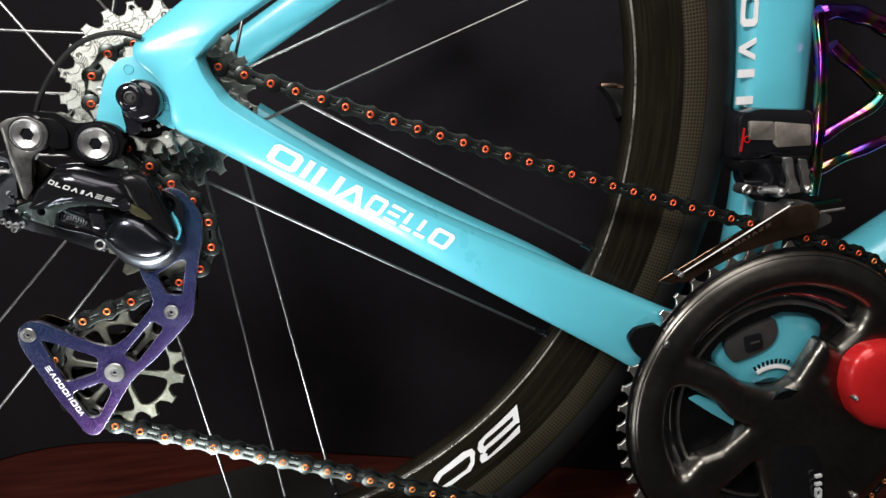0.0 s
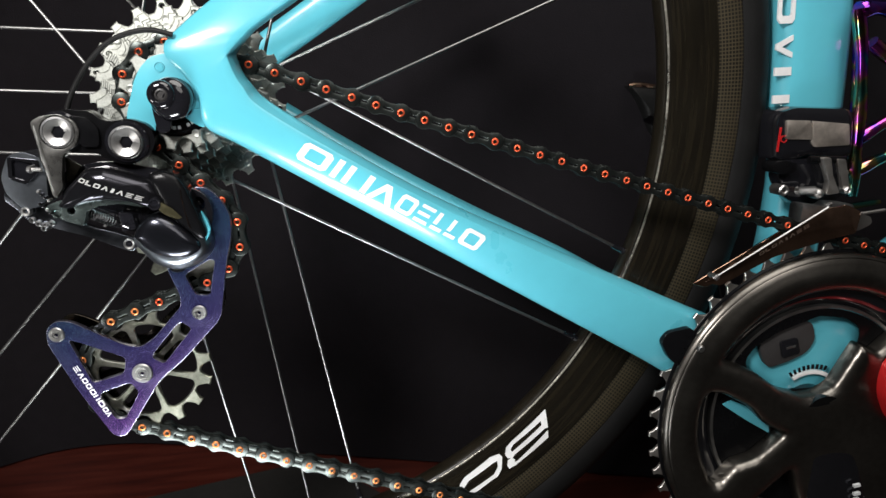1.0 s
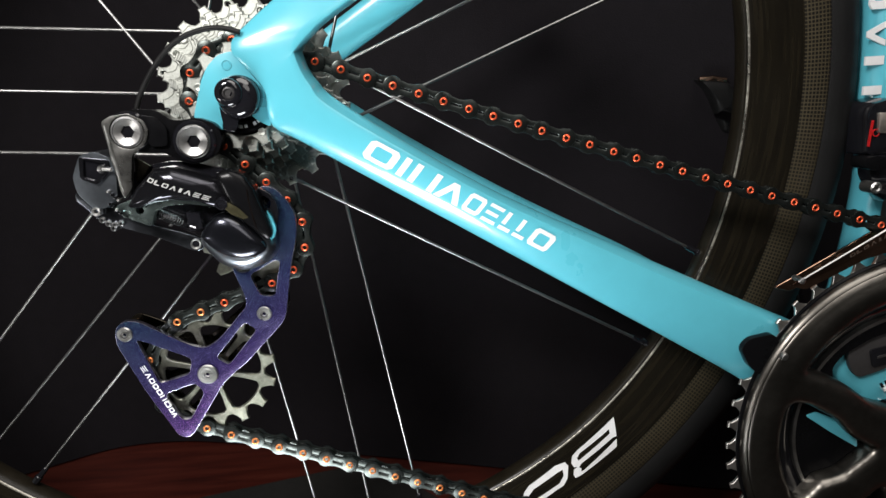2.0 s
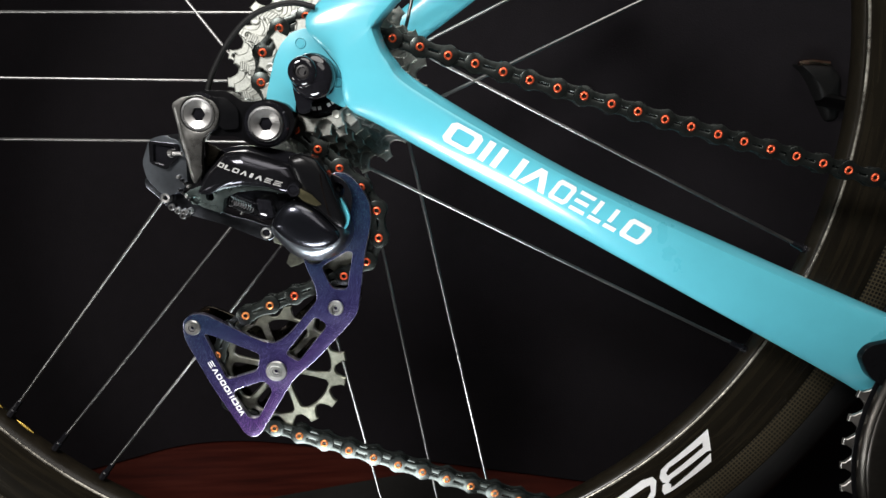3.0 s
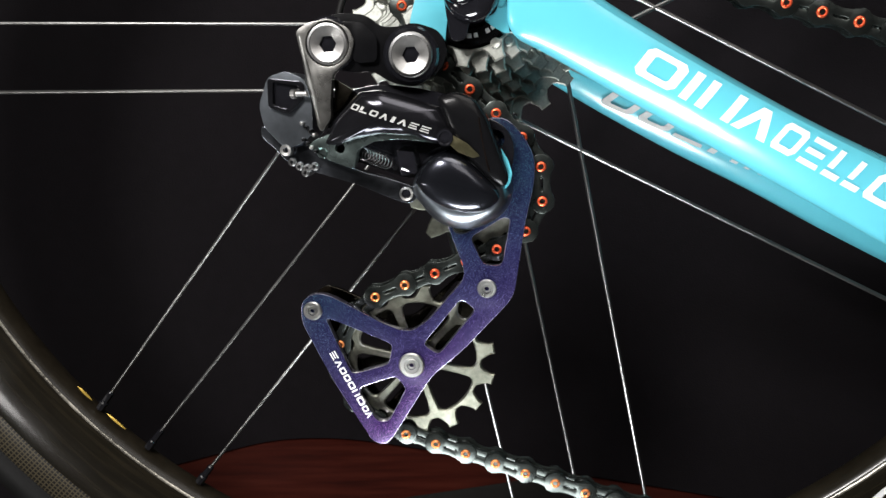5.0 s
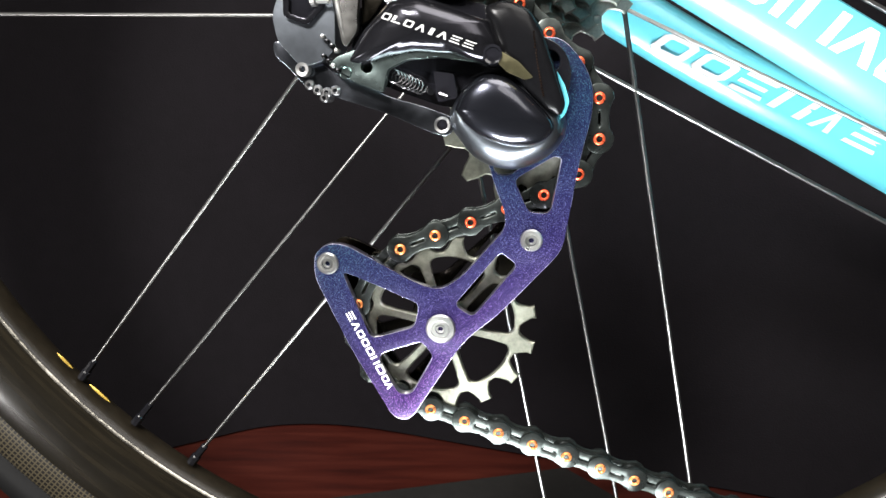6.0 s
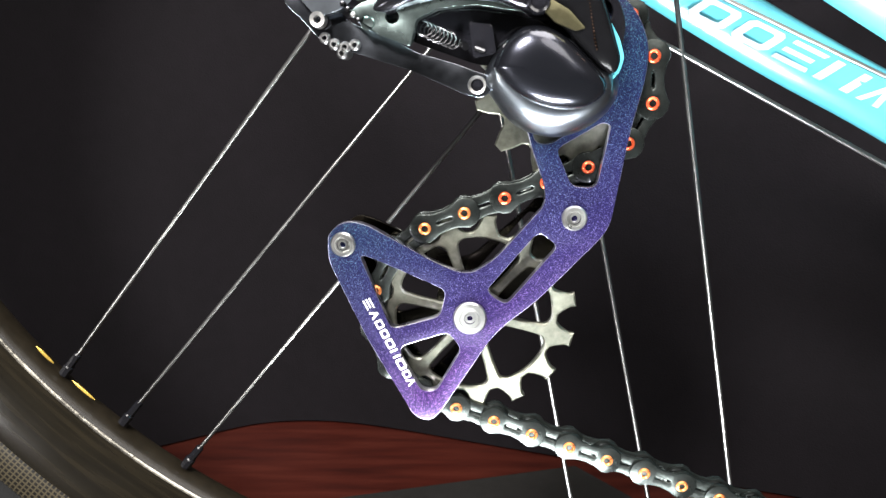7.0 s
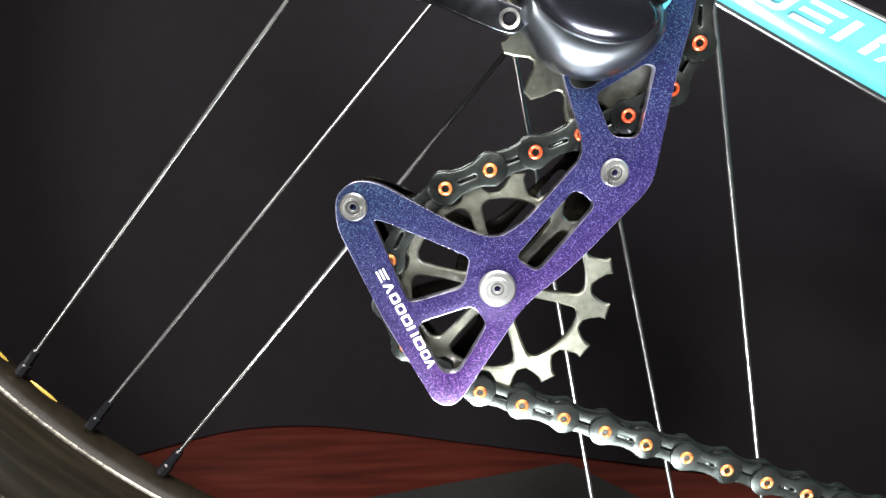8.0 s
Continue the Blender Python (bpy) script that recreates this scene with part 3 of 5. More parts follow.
for k_ in range(9):
    w_ = radians(122 - k_ * 6.4)
    c_, n_ = math.cos(w_), math.sin(w_)
    quad = [(BB[0] + r_ * math.cos(w_ + t_), BB[1] + r_ * math.sin(w_ + t_)) for r_, t_ in ((2.52, 0.032), (2.82, 0.028), (2.82, -0.028), (2.52, -0.032))]
    part("badge_bar", plate(quad, -4.04, -3.98), BLACK, shell, flat=True)
protector = fillet([(16.75, 10.25), (17.15, 10.8), (18.6, 11.0), (19.4, 9.5), (18.0, 8.6), (17.3, 9.2)], 0.35)
part("stay_guard", plate(protector, -4.95, -4.3, (), 0.1), BLACKSATIN, frame_thing, "small black mesh chainstay guard")

# marks: plain shapes in a unit square, u along and v up
MARK_RING = [([(0.0, 0.16), (0.12, 0), (0.88, 0), (1, 0.16), (1, 0.84), (0.88, 1), (0.12, 1), (0, 0.84)], [(0.22, 0.26), (0.28, 0.2), (0.72, 0.2), (0.78, 0.26), (0.78, 0.74), (0.72, 0.8), (0.28, 0.8), (0.22, 0.74)])]
MARK_BAR = [([(0, 0), (1, 0), (1, 1), (0, 1)], None)]
MARK_PAIR = [([(0, 0), (0.22, 0), (0.22, 1), (0, 1)], None), ([(0.74, 0), (0.96, 0), (0.96, 1), (0.74, 1)], None)]
MARK_STACK = [([(0, 0), (1, 0), (0.94, 0.18), (0, 0.18)], None), ([(0, 0.41), (0.85, 0.41), (0.85, 0.59), (0, 0.59)], None), ([(0, 0.82), (0.94, 0.82), (1, 1), (0, 1)], None)]
MARK_WEDGE = [([(0, 0), (0.24, 0), (0.5, 0.66), (0.76, 0), (1, 0), (0.62, 1), (0.38, 1)], None)]
MARK_HALF = [([(0, 0), (1, 0), (1, 0.2), (0, 0.2)], None), ([(0, 0.32), (0.34, 0.32), (0.34, 1), (0, 1)], None)]


def marks(parent, name, start, end, height, slots, mat, y0, y1, slant=0.15, thick=0.03, label=""):
    """Plain shapes along a line from start to end on a face that runs from y0 to y1. slots: (from, to, shape)."""
    a, b = Vector(start), Vector(end)
    d = (b - a)
    length = d.length
    d.normalize()
    n = Vector((-d.y, d.x))
    for u0, u1, strokes in slots:
        def put(pts):
            return [tuple(a + d * (u0 + (u1 - u0) * u) * length + d * slant * height * v + n * height * v) for u, v in pts]
        c = a + d * (u0 + u1) / 2 * length + n * height / 2
        mid = y0(c.x, c.y) if callable(y0) else y0 + (y1 - y0) * (u0 + u1) / 2
        bm = bmesh.new()
        for outer, hole in strokes:
            plate(put(outer), mid - thick, mid + 0.12, [put(hole)] if hole else [], 0.0, bm)
        if callable(y0):
            bmesh.ops.triangulate(bm, faces=bm.faces)
            bmesh.ops.subdivide_edges(bm, edges=bm.edges, cuts=2, use_grid_fill=True)
            for v in bm.verts:
                face = y0(v.co.x / U, v.co.z / U - DATUM)
                v.co.y = (face - thick if v.co.y < mid * U else face + 0.08) * U
        part(name, bm, mat, parent, label, flat=True)


WORD = [(0.0, 0.15, MARK_RING), (0.175, 0.205, MARK_BAR), (0.235, 0.37, MARK_PAIR), (0.375, 0.505, MARK_WEDGE), (0.52, 0.61, MARK_RING), (0.63, 0.705, MARK_STACK), (0.725, 0.785, MARK_HALF), (0.805, 0.865, MARK_HALF), (0.885, 1.0, MARK_RING)]
marks(drive_stay, "lettering_shape", (-2.85, 21.4), (5.97, 16.2), 0.98, WORD, WHITE, stay_face, 0.0, 0.15, 0.035)
WORD_FAR = [(0.0, 0.15, MARK_RING), (0.18, 0.33, MARK_RING), (0.36, 0.5, MARK_STACK), (0.53, 0.68, MARK_PAIR), (0.71, 0.8, MARK_WEDGE), (0.86, 1.0, MARK_STACK)]
marks(far_stay, "lettering_shape", (-2.50, 20.27), (7.30, 15.30), 0.95, WORD_FAR, GREYDECAL, 4.84, 4.56, 0.6)
marks(seat_tube, "lettering_shape", (25.75, 23.3), (25.4, 34.0), 1.05, [(0.0, 0.2, MARK_PAIR), (0.24, 0.36, MARK_WEDGE), (0.42, 0.6, MARK_RING), (0.66, 0.8, MARK_STACK)], WHITE, -1.35, -1.35, 0.0)

# ---- rear wheel ----
wheel = component("bicycle_wheel", W(RIM_C[0], 0, RIM_C[1] - 33.2), "black deep carbon rear wheel with three-spoke groups")
AX = W(RIM_C[0], 0, RIM_C[1])
RIM_IN = 26.3
half = [(RIM_IN, 0.0), (RIM_IN + 0.04, 0.42), (RIM_IN + 0.15, 0.58), (RIM_IN + 0.28, 0.68), (RIM_IN + 0.45, 0.76), (27.05, 0.88), (27.7, 1.06), (28.4, 1.24), (29.0, 1.33), (29.36, 1.31)]
rim_profile = [(r, -y) for r, y in reversed(half)] + half[1:] + [(29.36, 0.9), (29.36, -0.9)]
rim_mesh = lathe(rim_profile, *RIM_C, 200, closed=True)
for f in rim_mesh.faces:
    c_ = f.calc_center_median()
    if math.hypot(c_.x - AX.x, c_.z - AX.z) < (RIM_IN + 0.12) * U:
        f.material_index = 1
rim = part("rim", rim_mesh, [RIM, RAW], wheel, "glossy black carbon rim with white numerals drawn as plain shapes", AX)
# the specular line on the scuffed rim edge, added as a bright ring
part("scuffed_edge", lathe([(RIM_IN + 0.22, -0.62), (RIM_IN + 0.25, -0.67), (RIM_IN + 0.29, -0.705), (RIM_IN + 0.34, -0.72), (RIM_IN + 0.3, -0.6)], *RIM_C, 200, closed=True), SCUFF_GLINT, rim, "scuffed inner edge of the rim with its highlight made as a bright ring", AX)
for s in (-1, 1):
    part("brake_track", lathe([(29.36, s * 0.85), (29.36, s * 1.29), (29.46, s * 1.32), (30.75, s * 1.27), (30.95, s * 1.16), (30.9, s * 0.85)], *RIM_C, 200, closed=True), TRACK, rim, "textured brake track with rows of small dots", AX)
tyre_profile = [(30.7, -0.95), (31.0, -1.12), (31.45, -1.3), (32.1, -1.24), (32.75, -0.86), (33.1, -0.38), (33.2, 0.0), (33.1, 0.38), (32.75, 0.86), (32.1, 1.24), (31.45, 1.3), (31.0, 1.12), (30.7, 0.95)]
part("tyre", lathe(tyre_profile, *RIM_C, 200, closed=True), RUBBER, wheel, "black rubber road tyre", AX)
hub = part("hub", lathe([(0.9, 6.2), (0.9, 4.2), (2.1, 4.7), (2.2, 4.1), (1.5, 3.5), (1.3, 0.8), (1.5, -0.3), (3.35, -0.8), (3.45, -1.3), (2.4, -1.45), (1.7, -2.4), (1.7, -5.2), (0.8, -5.4)], *AXLE, 48), BLACK, wheel, "black hub shell")


def rim_point(angle, r):
    return AXLE[0] + r * math.cos(radians(angle)), AXLE[1] + r * math.sin(radians(angle))


for g in range(7):
    mid = -131.45 + g * 360 / 7
    for off in (-6.75, 0.0, 6.75):
        a = mid + off
        rx_, rz_ = rim_point(a, 26.45 + 0.25 * math.cos(radians(a)))
        if off:
            hx_, hz_ = rim_point(a + (-97.0 if off < 0 else 97.0), 3.2)
            hy_ = -1.1
        else:
            hx_, hz_ = rim_point(a, 2.0)
            hy_ = 4.3
        p, q = Vector((hx_, hy_, hz_)), Vector((rx_, 0.0, rz_))
        k = (q - p).normalized()
        spoke = part("spoke", tube([p, p + k * 1.0, q - k * 1.2, q - k * 0.6], [0.1, 0.085, 0.085, 0.1], 14), SPOKE, wheel)
        part("nipple", tube([q - k * 1.05, q - k * 1.0, q - k * 0.35, q - k * 0.3, q + k * 0.15], [0.1, 0.16, 0.17, 0.22, 0.22], 8), BLACK, spoke)

# golden glints on the inner face of the rim, modelled as amber slivers
for a0_, a1_ in ((-137.2, -134.6), (-141.5, -139.4)):
    sliver = [(*rim_point(a_, 26.3), 0) for a_ in np.linspace(a0_, a1_, 6)]
    part("amber_sliver", tube([(x_, -0.12, z_) for x_, z_, _ in sliver], [0.012, 0.05, 0.06, 0.06, 0.05, 0.012], 8), AMBER, rim, "golden glint drawn as an amber sliver")

# numerals on the rim, as plain strokes
def rim_shape(name, pts, holes=()):
    def on(p):
        return RIM_C[0] + p[1] * math.cos(radians(p[0])), RIM_C[1] + p[1] * math.sin(radians(p[0]))
    bm = plate([on(p) for p in pts], -1.34, -1.25, [[on(p) for p in h] for h in holes])
    for v in bm.verts:
        r = math.hypot(v.co.x - AX.x, v.co.z - AX.z) / U
        y = np.interp(r, [26.75, 27.05, 27.7, 28.4, 29.0], [0.76, 0.88, 1.06, 1.24, 1.33])
        v.co.y = -(y + (0.055 if v.co.y < -0.0129 else -0.03)) * U
    part(name, bm, WHITE, rim, flat=True)


def polar_line(pts, n=5):
    """More points along a closed outline, so that it follows the rim's curve."""
    return [tuple(np.array(p) * (1 - k / n) + np.array(q) * k / n) for p, q in zip(pts, pts[1:] + pts[:1]) for k in range(n)]


rim_shape("numeral_shape", polar_line([(-44.63, 27.26), (-46.09, 28.15), (-46.55, 28.06), (-51.64, 28.02), (-52.17, 28.11), (-52.67, 27.93), (-52.64, 27.67), (-51.95, 27.37), (-50.82, 27.29)]), [polar_line([(-46.13, 27.56), (-46.49, 27.8), (-51.71, 27.82), (-51.66, 27.62), (-50.98, 27.49)])])
rim_shape("numeral_shape", polar_line([(-46.37, 28.29), (-46.97, 28.62), (-52.51, 28.57), (-53.36, 28.5), (-53.32, 28.29), (-52.86, 28.06), (-52.23, 28.08), (-52.05, 28.28), (-52.36, 28.41), (-51.94, 28.45)]))
rim_shape("numeral_shape", polar_line([(-53.19, 27.4), (-53.13, 27.66), (-54.18, 28.23), (-55.15, 28.45), (-56.2, 28.42), (-59.9, 28.51), (-60.82, 28.27), (-60.47, 27.89), (-59.76, 27.54), (-58.76, 27.34), (-54.48, 27.23)]), [polar_line([(-53.97, 27.66), (-54.41, 28.01), (-55.4, 28.23), (-59.39, 28.24), (-59.99, 28.17), (-59.5, 27.84), (-58.52, 27.64), (-54.58, 27.61)])])
skewer = part("skewer_nut", dome(circle(-8.07, 24.24, 0.96, 36), -6.0, 0.62, (-7.95, 24.2), 10, 2.6, None, 0.55), BLACK, wheel, "glossy black quick-release nut")
part("nut_skirt", plate(fillet([(-9.02, 24.35), (-8.95, 23.6), (-8.82, 22.7), (-8.3, 22.75), (-8.2, 23.3), (-7.3, 23.5), (-7.14, 24.1), (-8.1, 24.8)], 0.22), -6.05, -5.6, (), 0.14, None, 3), BLACK, skewer)
part("nut_knob", lathe([(0.66, -6.1), (0.64, -6.5), (0.58, -6.68), (0.46, -6.78), (0.36, -6.79), (0.31, -6.74), (0.29, -6.6), (0.02, -6.58)], -8.39, 24.42, 36), BLACK, skewer, "round knob with a sunk socket")
part("socket", lathe([(0.29, -6.58), (0.27, -6.66), (0.2, -6.68), (0.16, -6.6), (0.02, -6.6)], -8.39, 24.42, 24), GREYRUBBER, skewer)

assemble(wheel, rim)

# ---- cassette ----
cassette = component("cassette", W(AXLE[0], -4, AXLE[1] - 4.7), "silver eleven-speed sprocket cassette")
for i, teeth in enumerate((11, 12, 13, 14, 15, 16, 17, 18, 19, 21, 23)):
    y = -5.15 + i * 0.355
    pr = teeth * 1.27 / (2 * math.pi)
    holes, studs = [], []
    for k_ in range(teeth):
        w_ = radians(i * 7.0 + k_ * 360 / teeth)
        near, deep = (k_ * 5 + i * 3) % 4, pr - 0.36
        if near == 0 and i > 3:
            holes.append(circle(AXLE[0] + (pr - 0.12) * math.cos(w_), AXLE[1] + (pr - 0.12) * math.sin(w_), 0.12, 10))
        elif near in (1, 2):
            studs.append((AXLE[0] + deep * math.cos(w_ + 0.05 * near), AXLE[1] + deep * math.sin(w_ + 0.05 * near), 0.13 + 0.06 * near))
    cog = gear(*AXLE, teeth, pr, 1.8, y - 0.08, y + 0.08, 0.2, 0.34, i * 7.0, 0.05, holes, None, 0.17)
    for sx_, sz_, r_ in studs:
        lathe([(r_, y), (r_, y - 0.11), (r_ - 0.04, y - 0.13), (r_ * 0.5, y - 0.12), (0.01, y - 0.1)], sx_, sz_, 12, cog)
    part("sprocket", cog, COGSTEEL, cassette)
part("lockring", lathe([(1.62, -5.1), (1.66, -5.34), (1.58, -5.42), (1.16, -5.44), (1.1, -5.36), (0.6, -5.36)], *AXLE, 48), BLACKSATIN, cassette, "black lockring with small print drawn as bars")
for k_ in range(9):
    if k_ in (4,):
        continue
    w0_ = radians(-112 + k_ * 9)
    quad = [(AXLE[0] + r_ * math.cos(w0_ + t_), AXLE[1] + r_ * math.sin(w0_ + t_)) for r_, t_ in ((1.3, 0.0), (1.45, 0.0), (1.45, 0.1), (1.3, 0.1))]
    part("print_bar", plate(quad, -5.45, -5.4), GREYDECAL, cassette, flat=True)
assemble(cassette, part("spider", lathe([(1.85, -4.6), (2.6, -3.2), (3.0, -1.7), (1.85, -1.6)], *AXLE, 30), ALUDARK, cassette))

# ---- chain ----
UPPER, LOWER, COG = (-8.2, 17.6), (-10.98, 10.77), (-8.2, 24.38)
BELT = [(BB, 10.47, 1), (LOWER, 3.08, 1), (UPPER, 2.42, -1), (COG, 2.4, 1)]


def belt_points(belt, step):
    """Points at equal steps along a belt round circles (centre, radius, +1 clockwise or -1)."""
    runs = []
    n = len(belt)
    for i in range(n):
        (c1, r1, s1), (c2, r2, s2) = belt[i], belt[(i + 1) % n]
        c1, c2 = Vector(c1), Vector(c2)
        u = (c2 - c1).normalized()
        v = Vector((-u.y, u.x))
        k = (s2 * r2 - s1 * r1) / (c2 - c1).length
        w = u * math.sqrt(1 - k * k) + v * k
        m = Vector((-w.y, w.x))
        runs.append((c1 + m * s1 * r1, c2 + m * s2 * r2))
    line = []
    for i in range(n):
        a, b = runs[i]
        count = max(2, int((b - a).length / step))
        sag = 0.32 if (b - a).length > 39 else 0.15 if (b - a).length > 30 else 0.0
        line += [a.lerp(b, j / count) - Vector((0, sag * 4 * (j / count) * (1 - j / count))) for j in range(count)]
        c, r, s = belt[(i + 1) % n]
        c, e = Vector(c), runs[(i + 1) % n][0]
        a0, a1 = math.atan2(b.y - c.y, b.x - c.x), math.atan2(e.y - c.y, e.x - c.x)
        turn = (a0 - a1) % (2 * math.pi) if s > 0 else (a1 - a0) % (2 * math.pi)
        count = max(2, int(turn * r / step))
        line += [c + Vector((math.cos(a0 - s * turn * j / count), math.sin(a0 - s * turn * j / count))) * r for j in range(count)]
    return line


line = belt_points(BELT, 0.05)
start = min(range(len(line)), key=lambda i: (line[i] - Vector((24.0, 16.7))).length)
line = line[start:] + line[:start]
pins = [line[0]]
for p in line[1:]:
    a = pins[-1]
    pitch = 1.247 if a.x > -5 and a.y > 16.7 else 1.268
    if (p - a).length >= pitch:
        pins.append(a + (p - a) * (pitch / (p - a).length))
if (pins[-1] - pins[0]).length < 0.7:
    pins.pop()
chain = component("chain", W(-12.5, CHAIN_Y, 7.0), "black coated chain with slotted plates and red-orange pins, drawn golden where lit")


def link_outline(r, waist, n=7):
    out = []
    for k in range(n + 1):
        a = math.pi / 2 - math.pi * k / n * 1.0
        out.append((0.635 + r * math.cos(a), r * math.sin(a)))
    out += [(0.3, -waist * 1.12), (0.0, -waist), (-0.3, -waist * 1.12)]
    for k in range(n + 1):
        a = -math.pi / 2 - math.pi * k / n
        out.append((-0.635 + r * math.cos(a), r * math.sin(a)))
    out += [(-0.3, waist * 1.12), (0.0, waist), (0.3, waist * 1.12)]
    return out


def raw_plate(outline, y0, y1, holes, bm):
    """A plate about zero, in metres, not moved to the world's datum."""
    got = plate([(x, z - DATUM) for x, z in outline], y0, y1, [[(x, z - DATUM) for x, z in h] for h in holes], 0.045, None, 2)
    return merge(got, bm)


def raw_lathe(profile, x, bm, n=14):
    return lathe(profile, x, -DATUM, n, bm, False, True)


slot = [(-0.22, -0.04), (0.22, -0.04), (0.26, 0.0), (0.22, 0.04), (-0.22, 0.04), (-0.26, 0.0)]


def link_mesh(name, y, r, waist):
    bm = bmesh.new()
    for s in (-1, 1):
        raw_plate(link_outline(r, waist), s * y - 0.05, s * y + 0.05, [slot], bm)
    bmesh.ops.recalc_face_normals(bm, faces=bm.faces)
    me = bpy.data.meshes.new(name)
    bm.to_mesh(me)
    bm.free()
    me.materials.append(DLC)
    me.shade_smooth()
    me.set_sharp_from_angle(angle=radians(40))
    return me


OUTER, INNER = link_mesh("outer_link", 0.26, 0.47, 0.3), link_mesh("inner_link", 0.155, 0.46, 0.32)


def pin_mesh(mat):
    bm = bmesh.new()
    raw_lathe([(0.1, 0.1), (0.1, -0.345), (0.125, -0.37), (0.165, -0.36), (0.19, -0.33), (0.19, 0.33), (0.12, 0.35)], 0.0, bm, 18)
    bmesh.ops.recalc_face_normals(bm, faces=bm.faces)
    me = bpy.data.meshes.new("pin")
    bm.to_mesh(me)
    bm.free()
    me.materials.append(mat)
    me.shade_smooth()
    me.set_sharp_from_angle(angle=radians(40))
    return me


# lit copy of the red-orange pins: the light's golden tint is put into the lower run
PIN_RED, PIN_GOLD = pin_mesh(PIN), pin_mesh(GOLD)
for i, p in enumerate(pins):
    q = pins[(i + 1) % len(pins)]
    mid = (p + q) / 2
    link = new("outer_link" if i % 2 else "inner_link", OUTER if i % 2 else INNER)
    link.parent = chain
    link.location = W(mid.x, CHAIN_Y, mid.y) - chain.location
    angle = -math.atan2(q.y - p.y, q.x - p.x)
    wobble = 0.012 * noise.noise(Vector((i * 0.7, 0, 5)))
    link.rotation_euler = (wobble, angle, 0)
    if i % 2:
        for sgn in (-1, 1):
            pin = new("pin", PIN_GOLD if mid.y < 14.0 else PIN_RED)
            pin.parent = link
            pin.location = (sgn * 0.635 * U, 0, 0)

rollers = bmesh.new()
for p in pins:
    lathe([(0.12, CHAIN_Y + 0.13), (0.38, CHAIN_Y + 0.12), (0.38, CHAIN_Y - 0.12), (0.12, CHAIN_Y - 0.13)], p.x, p.y, 12, rollers)
assemble(chain, part("rollers", rollers, ALUDARK, chain))

# ---- rear derailleur ----
derailleur = component("rear_derailleur", W(-10.2, -5.2, 7.5), "black electronic rear derailleur with purple oversized pulley cage")
B1, B2 = (-13.0, 22.88), (-10.2, 22.36)
mount = fillet([(-13.6, 23.4), (-12.82, 23.9), (-11.67, 23.78), (-11.2, 23.35), (-10.67, 23.3), (-10.04, 23.42), (-9.2, 23.1), (-8.95, 22.5), (-9.19, 21.8), (-10.17, 21.28), (-11.0, 21.5), (-11.6, 21.95), (-12.4, 21.9), (-13.4, 22.3)], 0.4)
mounting_link = part("mounting_link", plate(mount, -6.05, -5.1, (), 0.2, None, 4), BLACKSATIN, derailleur)
part("link_bridge", plate(fillet([(-12.5, 23.6), (-11.75, 23.5), (-11.3, 23.0), (-11.35, 22.2), (-12.1, 22.2)], 0.2), -6.25, -5.9, (), 0.14, None, 3), BLACKSATIN, derailleur)
for (bx, bz), r in ((B1, 0.7), (B2, 0.74)):
    boss = part("boss", lathe([(r + 0.22, -5.8), (r + 0.22, -6.1), (r + 0.14, -6.2), (r + 0.02, -6.22), (r, -6.15)], bx, bz, 36), BLACK, derailleur)
    part("mounting_bolt", socket_bolt(bx, bz, r, -6.1, -6.36, 0.3, None, 0.06), SILVER, boss, "silver socket bolt with a wide flange")
    part("bolt_rim", lathe([(r - 0.06, -6.3), (r - 0.02, -6.375), (r - 0.1, -6.385), (r - 0.14, -6.3)], bx, bz, 36, closed=True), ALUMID, boss)
arm = fillet([(-14.05, 23.36), (-13.62, 23.6), (-12.88, 23.68), (-12.23, 23.34), (-12.06, 22.89), (-12.27, 22.31), (-12.9, 21.9), (-13.08, 20.83), (-13.08, 20.42), (-13.45, 19.96), (-13.56, 20.1)], 0.16)
part("outer_arm", plate(arm, -6.34, -6.0, [circle(*B1, 0.75, 24)], 0.09, None, 3), ARMGREY, derailleur, "polished dark metal arm")
# the highlight along the polished arm's left edge, modelled as a bright tube
part("arm_edge", tube([(-13.93, -6.28, 23.2), (-13.72, -6.3, 21.7), (-13.48, -6.28, 20.2)], [0.07, 0.12, 0.06], 10), BOLT, derailleur, "highlight on the arm's edge made as a bright tube")
part("gold_plate", plate(fillet([(-12.95, 21.75), (-12.3, 21.3), (-12.75, 20.75), (-13.0, 20.6)], 0.08), -6.0, -5.7, (), 0.05), DARKBRONZE, derailleur)
motor = fillet([(-15.22, 21.93), (-14.56, 22.09), (-13.94, 21.8), (-13.74, 21.07), (-13.81, 19.92), (-14.17, 19.62), (-14.85, 19.44), (-15.53, 20.23), (-15.64, 20.97)], 0.22)
box_part = part("motor_unit", plate(motor, -6.25, -4.6, (), 0.34, None, 6), POLISHED, derailleur, "blue-grey metal motor housing")
window_hole = fillet([(-15.0, 21.75), (-14.1, 21.55), (-14.1, 21.25), (-14.6, 20.8), (-15.08, 20.98)], 0.1)
part("window_frame", plate(fillet([(-15.18, 21.88), (-13.95, 21.7), (-13.95, 21.2), (-14.55, 20.62), (-15.25, 20.9)], 0.14), -6.42, -6.15, [window_hole], 0.07, None, 2), SMOKE, box_part, "polished frame round a dark window")
part("window", plate(window_hole, -6.27, -6.2), BLACK, box_part, "glossy black window")
part("adjusting_screw", tube([(-14.35, -6.4, 21.3), (-14.2, -6.45, 21.3), (-14.19, -6.45, 21.3), (-13.8, -6.5, 21.28)], [0.17, 0.17, 0.1, 0.1], 12), SILVER, derailleur)
